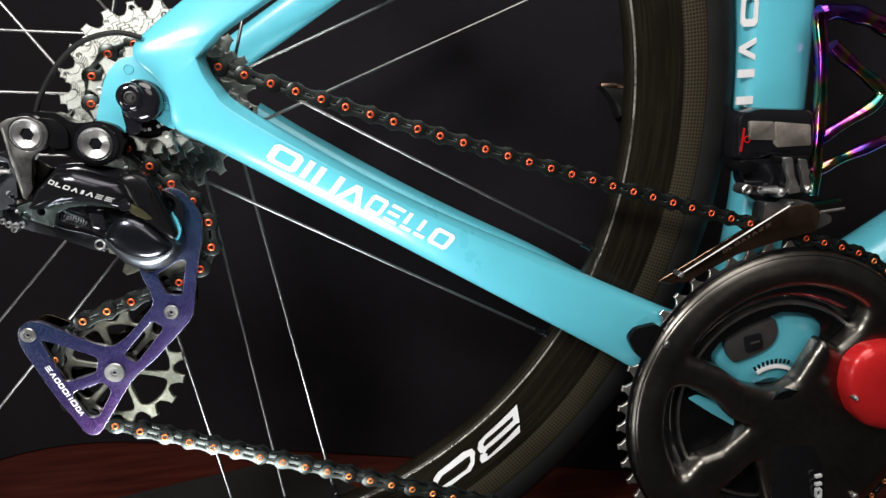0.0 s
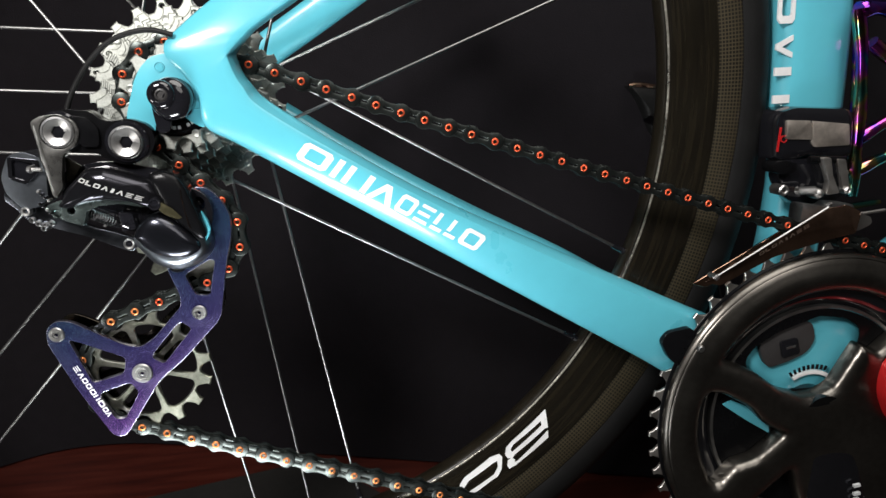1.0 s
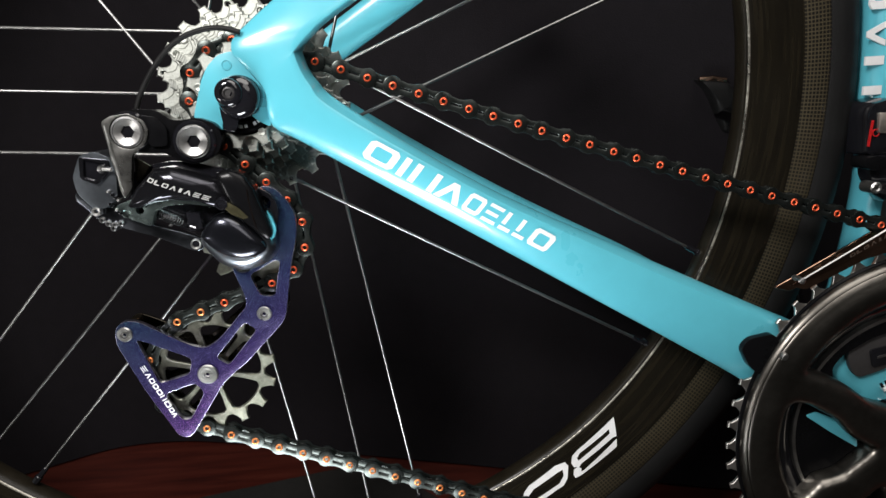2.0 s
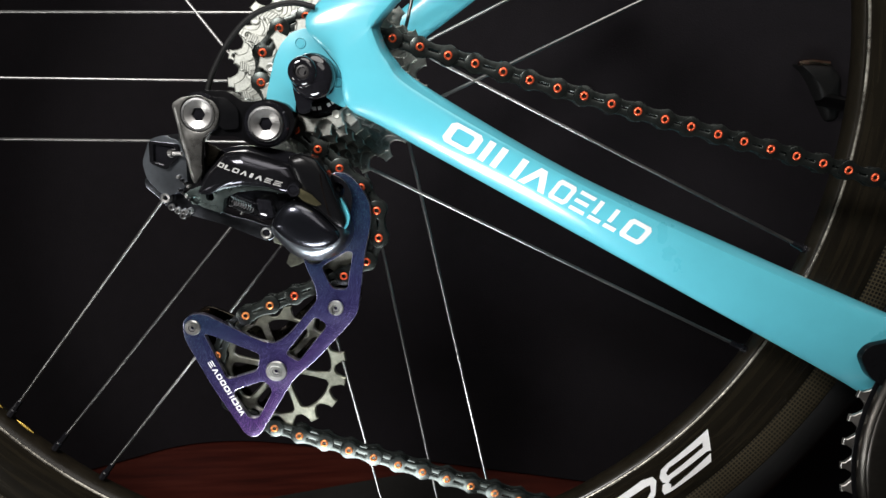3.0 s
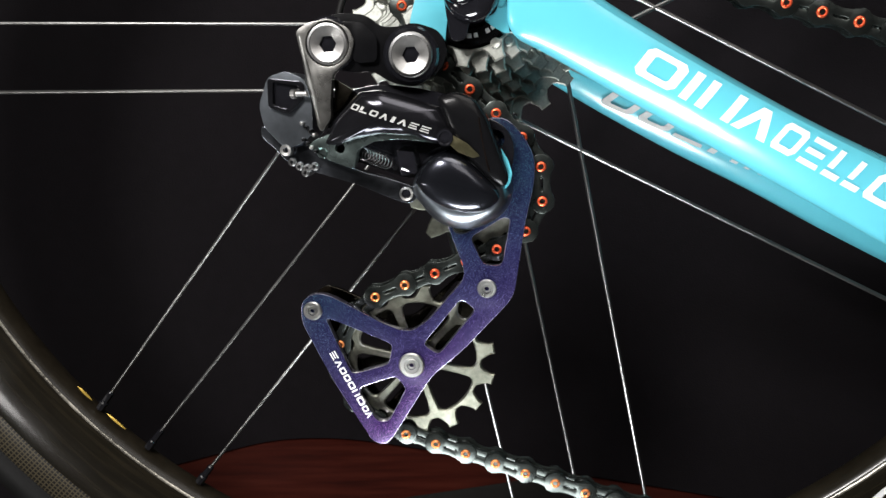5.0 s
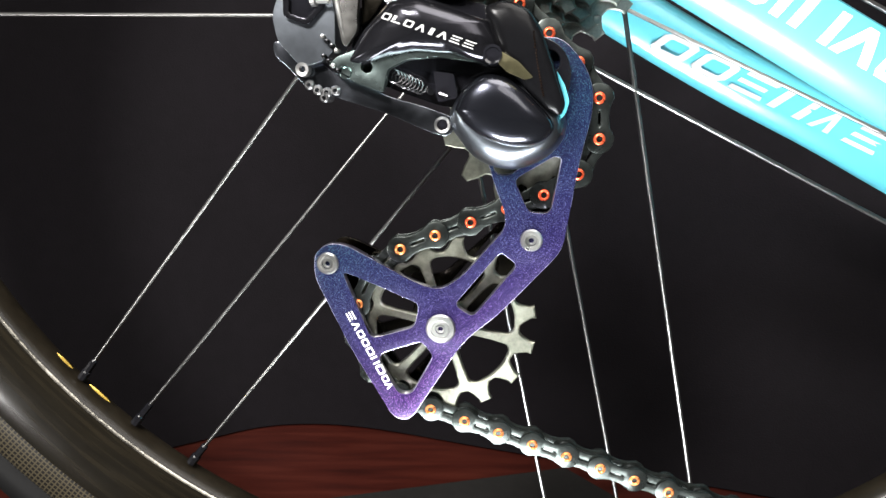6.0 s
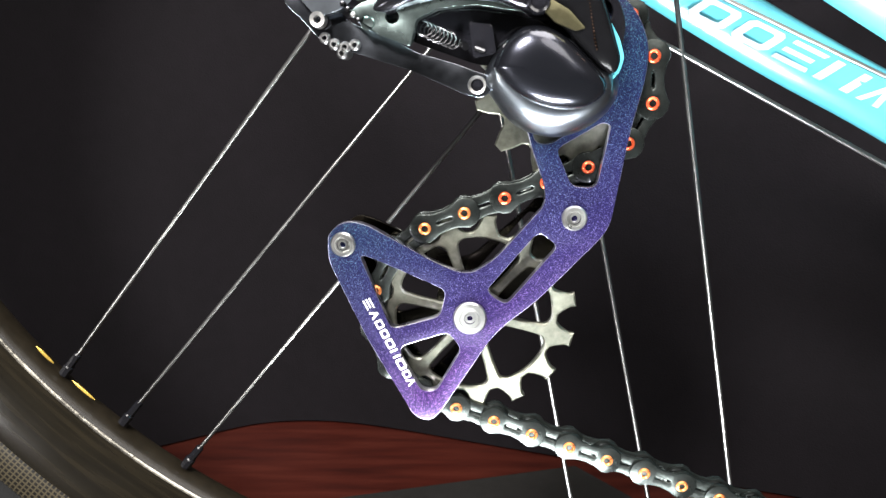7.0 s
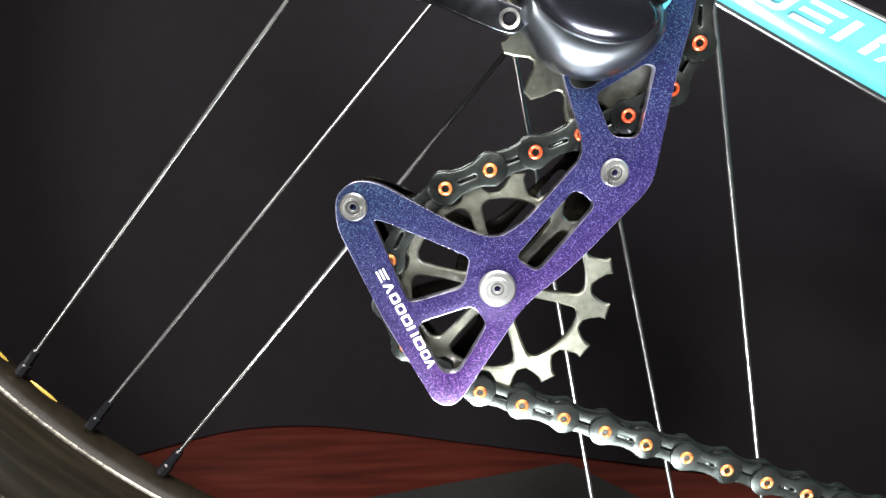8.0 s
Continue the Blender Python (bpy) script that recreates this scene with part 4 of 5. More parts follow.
for k_ in range(8):
    tooth = lathe([(0.07, -6.1), (0.08, -6.42), (0.06, -6.46), (0.02, -6.47)], -14.12 + 0.13 * (k_ % 4), 20.3 - 0.14 * k_, 8)
    part("ratchet_tooth", tooth, ALUDARK if k_ % 3 else SILVER, derailleur)
part("inner_body", plate(fillet([(-13.2, 21.2), (-11.5, 21.5), (-10.2, 21.3), (-9.1, 21.0), (-8.4, 20.6), (-7.9, 19.8), (-8.6, 18.6), (-9.8, 18.2), (-10.6, 18.1), (-12.3, 18.75), (-13.6, 19.3)], 0.4), -5.6, -5.15, (), 0.1), BLACK, derailleur)
under_out = fillet([(-14.0, 19.48), (-13.75, 19.7), (-12.95, 19.95), (-11.35, 20.05), (-9.78, 20.0), (-9.16, 19.97), (-8.88, 19.66), (-9.15, 19.3), (-9.62, 19.4), (-10.72, 19.6), (-11.68, 19.55), (-12.24, 19.3), (-12.42, 18.64), (-12.74, 18.76), (-13.22, 18.95)], 0.1)
under = part("under_plate", plate(under_out, -6.4, -5.9, [circle(-12.86, 19.38, 0.18, 16), circle(-13.5, 19.25, 0.19, 16)], 0.08, None, 3), TEAL, derailleur, "greenish polished plate with a pivot hole")
part("plug", lathe([(0.18, -5.9), (0.18, -6.33), (0.14, -6.36), (0.02, -6.35)], -13.5, 19.25, 18), TEAL, under)
body = fillet([(-12.98, 20.42), (-12.12, 21.24), (-11.33, 21.29), (-9.11, 20.52), (-8.68, 19.89), (-8.87, 19.25), (-9.29, 19.25), (-10.21, 19.6), (-11.46, 19.72), (-12.32, 19.6), (-13.08, 19.38), (-13.6, 19.47)], 0.16)
LINK_MID = (-11.1, 20.45)


def link_face(x, z):
    """Depth of the front link's bulging face at (x, z)."""
    p = Vector((x - LINK_MID[0], z - LINK_MID[1]))
    reach = 9.0
    for a, b in zip(body, body[1:] + body[:1]):
        a, e = Vector(a) - Vector(LINK_MID), Vector(b) - Vector(a)
        den = p.x * e.y - p.y * e.x
        if abs(den) > 1e-9:
            k = (a.x * e.y - a.y * e.x) / den
            u = (a.x * p.y - a.y * p.x) / den
            if k > 0 and -1e-6 <= u <= 1 + 1e-6:
                reach = min(reach, k)
    s_ = min(1.0, 1.0 / reach)
    return -5.95 - 0.85 * (1 - s_ ** 2.6) ** (1 / 2.6)


link_mesh_front = dome(body, -5.95, 0.85, LINK_MID, 10, 2.6, None, 0.5)
front_link = part("front_link", link_mesh_front, SMOKE, derailleur, "smoked metal front link with small grey print drawn as bars")
SMALL = [(0.0, 0.09, MARK_RING), (0.11, 0.2, MARK_HALF), (0.23, 0.32, MARK_RING), (0.35, 0.44, MARK_WEDGE), (0.48, 0.52, MARK_BAR), (0.56, 0.66, MARK_WEDGE), (0.69, 0.79, MARK_STACK), (0.82, 0.93, MARK_STACK)]
marks(front_link, "print_bar", (-12.34, 20.71), (-9.5, 19.66), 0.2, SMALL, PRINTGREY, link_face, 0.0, 0.3, 0.03)
low = fillet([(-15.8, 20.3), (-14.9, 20.1), (-14.0, 19.3), (-13.2, 19.0), (-12.3, 18.5), (-11.3, 18.2), (-10.4, 17.85), (-10.3, 17.5), (-10.6, 17.25), (-11.1, 17.4), (-12.5, 18.05), (-14.0, 18.55), (-14.9, 18.9), (-15.4, 19.5), (-15.8, 19.85)], 0.2)
part("rear_link", plate(low, -5.9, -5.3, [circle(-10.72, 17.62, 0.2, 16)], 0.14, None, 3), BLUEALLOY, derailleur, "blue-grey metal lower link with a pivot eye")
part("pivot_ring", lathe([(0.17, -5.7), (0.17, -5.95), (0.24, -5.97), (0.27, -5.8)], -10.72, 17.62, 22, closed=True), SILVER, derailleur)
part("pivot_pin", lathe([(0.17, -5.5), (0.17, -5.88), (0.06, -5.9)], -10.72, 17.62, 16), BLACK, derailleur)
part("pivot_ring", lathe([(0.2, -6.5), (0.2, -6.84), (0.27, -6.86), (0.32, -6.5)], -9.15, 19.58, 22, closed=True), BLACK, derailleur)
part("pivot_pin", lathe([(0.2, -6.4), (0.2, -6.8), (0.05, -6.81)], -9.15, 19.58, 16), BLACK, derailleur)
coil = [(-12.15 + 0.013 * i + 0.2 * math.cos(i * 0.8), -6.0 + 0.2 * math.sin(i * 0.8) * 0.6, 19.12 - 0.006 * i + 0.2 * math.sin(i * 0.8)) for i in range(64)]
part("spring", tube(coil, 0.035, 8), ALUDARK, derailleur, "small coiled return spring")
part("spring_post", tube([(-11.2, -5.6, 18.75), (-11.0, -6.2, 18.6)], 0.1, 10), BLACKSATIN, derailleur)
part("stop_block", plate(fillet([(-10.9, 19.2), (-10.3, 19.1), (-10.2, 18.4), (-10.8, 18.3)], 0.08), -6.3, -5.6, (), 0.06), BLACK, derailleur)
part("stop_pin", tube([(-10.75, -6.3, 18.55), (-10.5, -6.35, 18.45)], 0.07, 8), ALUDARK, derailleur)
part("washer", lathe([(0.1, -6.0), (0.1, -6.25), (0.2, -6.27), (0.23, -6.0)], -14.85, 19.4, 18, closed=True), SILVER, derailleur)
for sx_, sz_ in ((-14.75, 18.95), (-14.5, 18.78), (-14.22, 18.7), (-13.95, 18.75), (-14.3, 18.55)):
    part("limit_screw", socket_bolt(sx_, sz_, 0.15, -5.3, -6.05, 0.07), ALUMID, derailleur)
# the knuckle: a domed cap before a wider flank that turns under
flank = smooth_line([(-10.6, 17.65), (-10.4, 18.2), (-9.95, 18.7), (-9.0, 19.05), (-8.05, 18.9), (-7.28, 18.35), (-6.95, 17.7), (-7.02, 17.1), (-7.42, 16.6), (-8.07, 16.25), (-8.63, 16.15), (-9.27, 16.28), (-9.8, 16.58), (-10.25, 17.15), (-10.6, 17.65)], 4)[:-1]
cap = smooth_line([(-10.3, 18.05), (-10.05, 18.6), (-9.55, 19.0), (-8.97, 19.02), (-8.4, 18.7), (-7.88, 18.2), (-7.42, 17.65), (-7.45, 17.3), (-7.92, 16.98), (-8.62, 16.94), (-9.37, 17.18), (-9.95, 17.6), (-10.3, 18.05)], 4)[:-1]
KNUCKLE_MID = (-8.8, 17.75)


def reach(loop, angle):
    """How far an outline lies from the knuckle's middle in one direction."""
    dx, dz = math.cos(angle), math.sin(angle)
    best = 0.0
    for (x0, z0), (x1, z1) in zip(loop, loop[1:] + loop[:1]):
        ex, ez = x1 - x0, z1 - z0
        den = dx * ez - dz * ex
        if abs(den) > 1e-9:
            k = ((x0 - KNUCKLE_MID[0]) * ez - (z0 - KNUCKLE_MID[1]) * ex) / den
            u = ((x0 - KNUCKLE_MID[0]) * dz - (z0 - KNUCKLE_MID[1]) * dx) / den
            if k > 0 and -1e-6 <= u <= 1 + 1e-6:
                best = max(best, k)
    return best


turns = [2 * math.pi * k_ / 72 for k_ in range(72)]
wide = [reach(flank, w_) for w_ in turns]
slim = [min(reach(cap, w_) * 0.96, f_ * 0.95) for w_, f_ in zip(turns, wide)]
loops = []
for k_ in range(-2, 11):
    u_ = max(k_, 0) / 10 * math.pi / 2
    mixed = 1 - math.cos(u_)
    y_ = -5.3 - 1.08 * math.sin(u_) + (0.12 * -k_ if k_ < 0 else 0)
    loops.append([W(KNUCKLE_MID[0] + (f_ + (s_ - f_) * mixed) * math.cos(w_), y_, KNUCKLE_MID[1] + (f_ + (s_ - f_) * mixed) * math.sin(w_)) for f_, s_, w_ in zip(wide, slim, turns)])
knuckle_part = part("knuckle", rings(loops), POLISHED, derailleur, "glossy dark round knuckle above the cage")
part("knuckle_cap", dome(cap, -6.32, 0.6, (-9.0, 18.05), 14, 2.8, None, 0.3), LACQUER, knuckle_part, "glossy black domed cap")
panel = [(-9.4, 20.95), (-8.74, 21.1), (-8.09, 20.81), (-7.73, 20.25), (-7.36, 19.15), (-7.04, 18.1), (-7.18, 17.75), (-7.55, 17.9), (-8.2, 18.55), (-8.8, 19.25), (-8.96, 19.63), (-9.16, 20.13)]
knuckle_panel = part("knuckle_panel", dome(fillet(panel, 0.2, 4), -6.35, 0.42, (-8.1, 19.6), 7, 3.2, None, 0.8), BLACKSATIN, knuckle_part, "dark curved fin over the knuckle")
part("olive_inset", plate(fillet([(-8.92, 19.66), (-8.42, 19.36), (-8.0, 18.9), (-8.25, 18.85), (-8.75, 19.08), (-9.0, 19.34)], 0.06), -6.8, -6.5, (), 0.05), OLIVE, knuckle_part, "olive metal inset")
scuff = bmesh.new()
for k_ in range(22):
    u_ = k_ / 21
    r_ = 0.028 + 0.022 * abs(noise.noise(Vector((k_ * 1.7, 0, 2))))
    lathe([(r_, -6.4), (r_, -6.76), (0.6 * r_, -6.79), (0.01, -6.79)], -7.98 + 0.26 * u_ ** 1.4 + 0.03 * noise.noise(Vector((k_ * 0.9, 4, 0))), 20.15 - 1.75 * u_, 7, scuff)
part("worn_edge", scuff, BRONZE, knuckle_part, "worn golden edge of the fin")
# reflection of the blue stays beside the knuckle, modelled as a painted plate
part("celeste_crescent", plate(fillet([(-7.3, 19.1), (-7.05, 18.65), (-6.93, 18.2), (-7.03, 17.85), (-7.3, 17.55), (-7.16, 18.0), (-7.19, 18.5)], 0.08, 3), -6.2, -5.9, (), 0.05, None, 2), PAINT, knuckle_part, "celeste blue reflection drawn as a crescent beside the knuckle")
part("pivot_housing", plate(fillet([(-8.4, 20.3), (-7.6, 20.1), (-7.05, 19.75), (-6.8, 19.1), (-6.95, 18.2), (-8.2, 18.2)], 0.35), -5.75, -5.2, [circle(-7.5, 19.36, 0.34, 20)], 0.12, None, 3), BLACK, derailleur, "glossy black housing of the cage pivot")
part("pivot_bolt", lathe([(0.17, -5.2), (0.17, -5.62), (0.14, -5.66), (0.02, -5.66)], -7.53, 19.36, 18), ALUMID, derailleur)

# cage
cage_out = fillet([(-15.2, 13.45), (-14.9, 13.75), (-14.55, 13.85), (-14.05, 13.75), (-12.1, 12.6), (-11.4, 12.28), (-10.95, 12.25), (-10.3, 12.65), (-8.85, 14.25), (-8.85, 14.75), (-9.25, 15.9), (-9.55, 17.2), (-9.0, 18.6), (-7.9, 20.1), (-7.1, 20.1), (-6.45, 19.4), (-6.1, 18.6), (-6.15, 17.7), (-6.5, 16.4), (-6.98, 13.7), (-7.2, 13.3), (-9.04, 11.4), (-10.3, 10.4), (-12.05, 7.75), (-12.3, 7.52), (-12.6, 7.5), (-12.9, 7.7), (-14.2, 10.2), (-15.25, 12.7)], 0.5, 3)
cage_holes = [fillet(h, 0.22, 3) for h in (
    [(-8.55, 15.82), (-7.3, 16.52), (-7.05, 16.45), (-7.42, 14.7), (-8.1, 14.75)],
    [(-9.32, 16.9), (-9.15, 16.0), (-8.72, 15.95), (-7.6, 16.62), (-8.4, 17.3), (-9.2, 17.4)],
    [(-14.3, 12.85), (-13.9, 12.72), (-11.75, 11.72), (-11.95, 10.9), (-13.45, 10.5)],
    [(-13.18, 9.95), (-11.72, 10.4), (-11.33, 9.85), (-12.15, 8.47), (-12.6, 8.47), (-13.2, 9.6)],
    [(-9.02, 13.47), (-8.46, 13.03), (-9.98, 11.25), (-10.58, 11.68)])]
cage_mesh = plate(cage_out, -5.3, -5.0, cage_holes, 0.05, None, 2)
for f in cage_mesh.faces:
    f.material_index = 0 if abs(f.normal.y) > 0.95 else 1
cage = part("cage_plate", cage_mesh, [SPARKLE, CAGE_EDGE], derailleur, "purple-blue sparkling pulley cage plate with white lettering drawn as bars", W(-11, -5.15, 12))
part("inner_cage_plate", plate(fillet([(-15.0, 13.5), (-14.5, 13.85), (-14.0, 13.7), (-11.2, 12.3), (-8.9, 14.3), (-9.3, 17.0), (-7.5, 18.6), (-6.6, 17.8), (-7.0, 13.6), (-10.3, 10.5), (-12.3, 7.7), (-12.8, 7.8), (-15.0, 12.6)], 0.5, 3), -4.1, -3.9, [fillet([(-14.2, 12.7), (-12.0, 11.7), (-12.2, 10.9), (-13.4, 10.6)], 0.2), fillet([(-13.1, 9.8), (-11.8, 10.2), (-11.5, 9.6), (-12.4, 8.6)], 0.2), fillet([(-8.8, 13.6), (-10.4, 11.6), (-10.9, 12.0), (-9.2, 13.9)], 0.2)], 0.05, None, 1), DARKBRONZE, derailleur, "dark bronze inner cage plate")
for (bx, bz), r in (((-8.02, 13.85), 0.36), ((-11.06, 10.86), 0.5), ((-14.76, 13.17), 0.37)):
    bolt = lathe([(r, -5.25), (r, -5.37), (r - 0.04, -5.41), (r * 0.66, -5.415), (r * 0.62, -5.39), (r * 0.56, -5.39), (r * 0.52, -5.41), (0.17, -5.41)], bx, bz, 36, None, False, False)
    socket_bolt(bx, bz, 0.17, -5.33, -5.41, 0.1, bolt, 0.0)
    part("cage_bolt", bolt, BOLT, cage, "dull silver socket bolt")
LETTERS = [(0.0, 0.11, MARK_STACK), (0.13, 0.22, MARK_WEDGE), (0.24, 0.33, MARK_RING), (0.35, 0.44, MARK_RING), (0.46, 0.56, MARK_RING), (0.58, 0.67, MARK_PAIR), (0.69, 0.81, MARK_RING), (0.83, 0.91, MARK_RING), (0.92, 1.0, MARK_WEDGE)]
marks(cage, "lettering_bar", (-14.28, 11.4), (-12.98, 8.62), 0.24, LETTERS, WHITE, -5.3, -5.3, 0.0, 0.012)
spokes_of_pulley = []
for k in range(6):
    a = k * 60 - 14
    window = [(0.95, a + 9), (1.7, a + 5), (2.25, a + 5), (2.4, a + 10)] + [(2.42, a + 20 + 5 * j) for j in range(5)] + [(2.4, a + 50), (2.25, a + 55), (1.7, a + 55), (0.95, a + 51)]
    spokes_of_pulley.append(fillet([(LOWER[0] + r * math.cos(radians(w)), LOWER[1] + r * math.sin(radians(w))) for r, w in window], 0.12, 3))
part("lower_pulley", gear(*LOWER, 15, 2.94, 0.3, CHAIN_Y - 0.12, CHAIN_Y + 0.12, 0.22, 0.36, 8, 0.05, spokes_of_pulley, None, 0.17), PULLEY, derailleur, "worn grey alloy pulley wheel with open spokes")
part("upper_pulley", gear(*UPPER, 12, 2.43, 0.3, CHAIN_Y - 0.12, CHAIN_Y + 0.12, 0.22, 0.42, 12, 0.04, [circle(UPPER[0] + 1.1 * math.cos(a), UPPER[1] + 1.1 * math.sin(a), 0.3, 10) for a in np.arange(0, 6.28, 1.2566)]), PULLEY, derailleur, "grey alloy upper pulley wheel")
part("bearing", lathe([(0.7, -4.3), (0.75, -4.95), (0.3, -5.0)], *LOWER, 24), ALUGREY, derailleur)
part("spacer", lathe([(0.3, -4.0), (0.3, -5.1)], -14.76, 13.17, 14), BRONZE, derailleur)
part("signal_wire", tube([(x, -5.85, z) for x, z in smooth_line([(-12.65, 23.6), (-12.58, 23.97), (-12.23, 24.74), (-11.5, 25.81), (-10.58, 26.68), (-9.6, 27.1), (-8.66, 27.21), (-7.8, 27.0)], 6)], 0.12, 10), CABLE, derailleur, "thin black signal wire")

assemble(derailleur, mounting_link)

# ---- crankset ----
crankset = component("crankset", W(BB[0], -5, BB[1] - 10.5), "polished dark grey road crankset with two chainrings")
part("big_chainring", gear(*BB, 52, 10.5, 8.8, CHAIN_Y - 0.1, CHAIN_Y + 0.1, 0.24, 0.36, 2.5, 0.03, (), None, 0.13), ALUGREY, crankset, "toothed outer chainring")
part("small_chainring", gear(*BB, 36, 7.28, 6.7, -3.95, -3.75, 0.26, 0.3, 0, 0.03), ALUDARK, crankset, "toothed inner chainring")
part("ring_edge", lathe([(6.7, -4.0), (6.69, -4.32), (6.5, -4.32), (6.48, -4.0)], *BB, 90, closed=True), SILVER, crankset)
win_a = fillet([(19.70, 9.66), (19.84, 10.57), (20.57, 11.83), (22.09, 13.02), (24.31, 13.87), (26.63, 14.07), (29.32, 13.45), (31.38, 12.28), (32.15, 10.96), (31.65, 9.72), (30.44, 8.63), (29.33, 9.27), (28.50, 7.83), (27.85, 6.69), (26.90, 6.18), (25.78, 6.18), (24.40, 6.69), (22.88, 7.80), (21.64, 8.45), (20.33, 8.98)], 0.25)
win_b = fillet([(19.12, 5.92), (19.74, 6.99), (20.71, 6.84), (22.52, 5.79), (23.55, 4.63), (24.92, 3.81), (23.15, 2.38), (21.85, 2.08), (20.94, 1.05), (20.40, 0.94), (19.74, 2.56), (19.22, 4.39)], 0.25)
win_d = fillet([(23.2, -0.6), (25.6, 1.5), (27.0, -2.4), (25.0, -2.0)], 0.5)


def outside(loop, x, z):
    """Signed distance from a closed outline, negative within it."""
    best, odd = 99.0, False
    for (x0, z0), (x1, z1) in zip(loop, loop[1:] + loop[:1]):
        ex, ez = x1 - x0, z1 - z0
        k = min(1.0, max(0.0, ((x - x0) * ex + (z - z0) * ez) / max(ex * ex + ez * ez, 1e-12)))
        best = min(best, math.hypot(x - x0 - k * ex, z - z0 - k * ez))
        if (z0 > z) != (z1 > z) and x < x0 + (z - z0) * ex / ez:
            odd = not odd
    return -best if odd else best


def spider_shell():
    """The hollow ring and its arms as one rounded shell with windows through it."""
    windows = [[tuple(p) for p in w] for w in (win_a, win_b, win_d)]
    radii = [1.0 + 6.9 * k / 42 for k in range(43)] + [8.05, 8.2, 8.35, 8.5, 8.7, 8.9, 9.1, 9.3, 9.5, 9.68, 9.74, 9.78, 9.84, 9.95, 10.02, 10.06]
    turns = 240

    def gap(x, z):
        near = math.hypot(x - BB[0], z - BB[1]) - 7.9
        return min(max(outside(w, x, z), near) for w in windows)

    bm = bmesh.new()
    grid = []
    for rad in radii:
        row = []
        for j in range(turns):
            w = 2 * math.pi * j / turns
            x, z = BB[0] + rad * math.cos(w), BB[1] + rad * math.sin(w)
            d = gap(x, z) if rad < 9.3 else 1.2
            if d < -0.05:
                row.append(None)
                continue
            k = 1 - min(max(d, 0.0) / 0.95, 1.0)
            deep = 0.3 + 0.5 * math.sqrt(1 - k * k)
            if rad > 8.7:
                deep = np.interp(rad, [8.7, 9.0, 9.68, 9.74, 9.78, 9.84, 9.95, 10.06], [0.8, 0.77, 0.54, 0.5, 0.46, 0.47, 0.4, 0.22])
            row.append(bm.verts.new(W(x, -4.75 - deep, z)))
        grid.append(row)
    for a, b in zip(grid, grid[1:]):
        for j in range(turns):
            ring = [v for v in (a[j], a[(j + 1) % turns], b[(j + 1) % turns], b[j]) if v]
            if len(ring) > 2:
                bm.faces.new(ring)
    bm.faces.new(grid[0])
    loose = [v for v in bm.verts if not v.link_faces]
    bmesh.ops.delete(bm, geom=loose, context="VERTS")
    edges = [e for e in bm.edges if len(e.link_faces) == 1]
    for v in {v for e in edges for v in e.verts}:
        x, z = v.co.x / U, v.co.z / U - DATUM
        if math.hypot(x - BB[0], z - BB[1]) > 8.2:
            continue
        for _ in range(3):
            d, e = gap(x, z), 0.005
            gx, gz = (gap(x + e, z) - d) / e, (gap(x, z + e) - d) / e
            n2 = max(gx * gx + gz * gz, 0.5)
            x, z = x - d * gx / n2, z - d * gz / n2
        v.co = W(x, -5.05, z)
    made = bmesh.ops.extrude_edge_only(bm, edges=edges)
    for g in made["geom"]:
        if isinstance(g, bmesh.types.BMVert):
            far = math.hypot(g.co.x - BB[0] * U, g.co.z - (BB[1] + DATUM) * U) > 9.5 * U
            g.co.y = (-4.75 if far else -4.3) * U
    return bm


spider_cover = part("spider_cover", spider_shell(), CRANK, crankset)
arm_mesh = dome(fillet([(26.0, 4.4), (27.6, 5.0), (29.4, 4.4), (31.2, -3.0), (32.4, -11.5), (31.0, -13.6), (28.6, -13.0), (27.0, -3.0)], 1.4, 6), -5.5, 0.6, (28.9, -3.0), 9, 2.6, None, 0.6)
for v in arm_mesh.verts:
    v.co.y += 0.09 * max(0.0, v.co.z - (DATUM - 2.5) * U)
for k_ in range(4):
    part("ring_bolt", lathe([(0.24, -5.2), (0.24, -5.72), (0.18, -5.78), (0.03, -5.78)], BB[0] + 8.6 * math.cos(radians(238 + 36 * k_)), BB[1] + 8.6 * math.sin(radians(238 + 36 * k_)), 18), ALUGREY, crankset)
part("crank_arm", arm_mesh, SMOKE, crankset, "polished dark crank arm pointing down")
part("ring_lip", lathe([(10.0, -4.6), (10.2, -4.62), (10.24, -4.7), (10.18, -4.76), (10.0, -4.8)], *BB, 140, closed=True), BLACKSATIN, crankset, "black lip behind the chainring teeth")
part("ring_carrier", lathe([(8.7, -4.35), (8.7, -4.5), (7.4, -4.45), (6.85, -4.15), (6.66, -3.95), (6.66, -3.65), (8.7, -3.75)], *BB, 90, closed=True), BLACK, crankset, "black carrier between the two chainrings")
part("ring_pin", lathe([(0.22, -5.0), (0.22, -5.42), (0.16, -5.5), (0.03, -5.5)], 18.95, 9.85, 16), SILVER, crankset)
pod = part("sensor_pod", dome(fillet([(30.40, 6.14), (30.32, 7.27), (30.56, 8.35), (31.43, 9.01), (33.08, 9.17), (36.03, 8.62), (37.07, 5.10), (35.81, 2.87), (33.70, 3.22), (32.09, 3.74), (31.07, 4.74)], 0.5, 5), -5.95, 0.95, (32.6, 6.6), 9, 3.2, None, 0.4), RED, crankset, "red sensor pod with a small screw and white print drawn as bars")
part("screw", socket_bolt(30.75, 5.95, 0.16, -6.3, -6.86, 0.07), SILVER, pod)
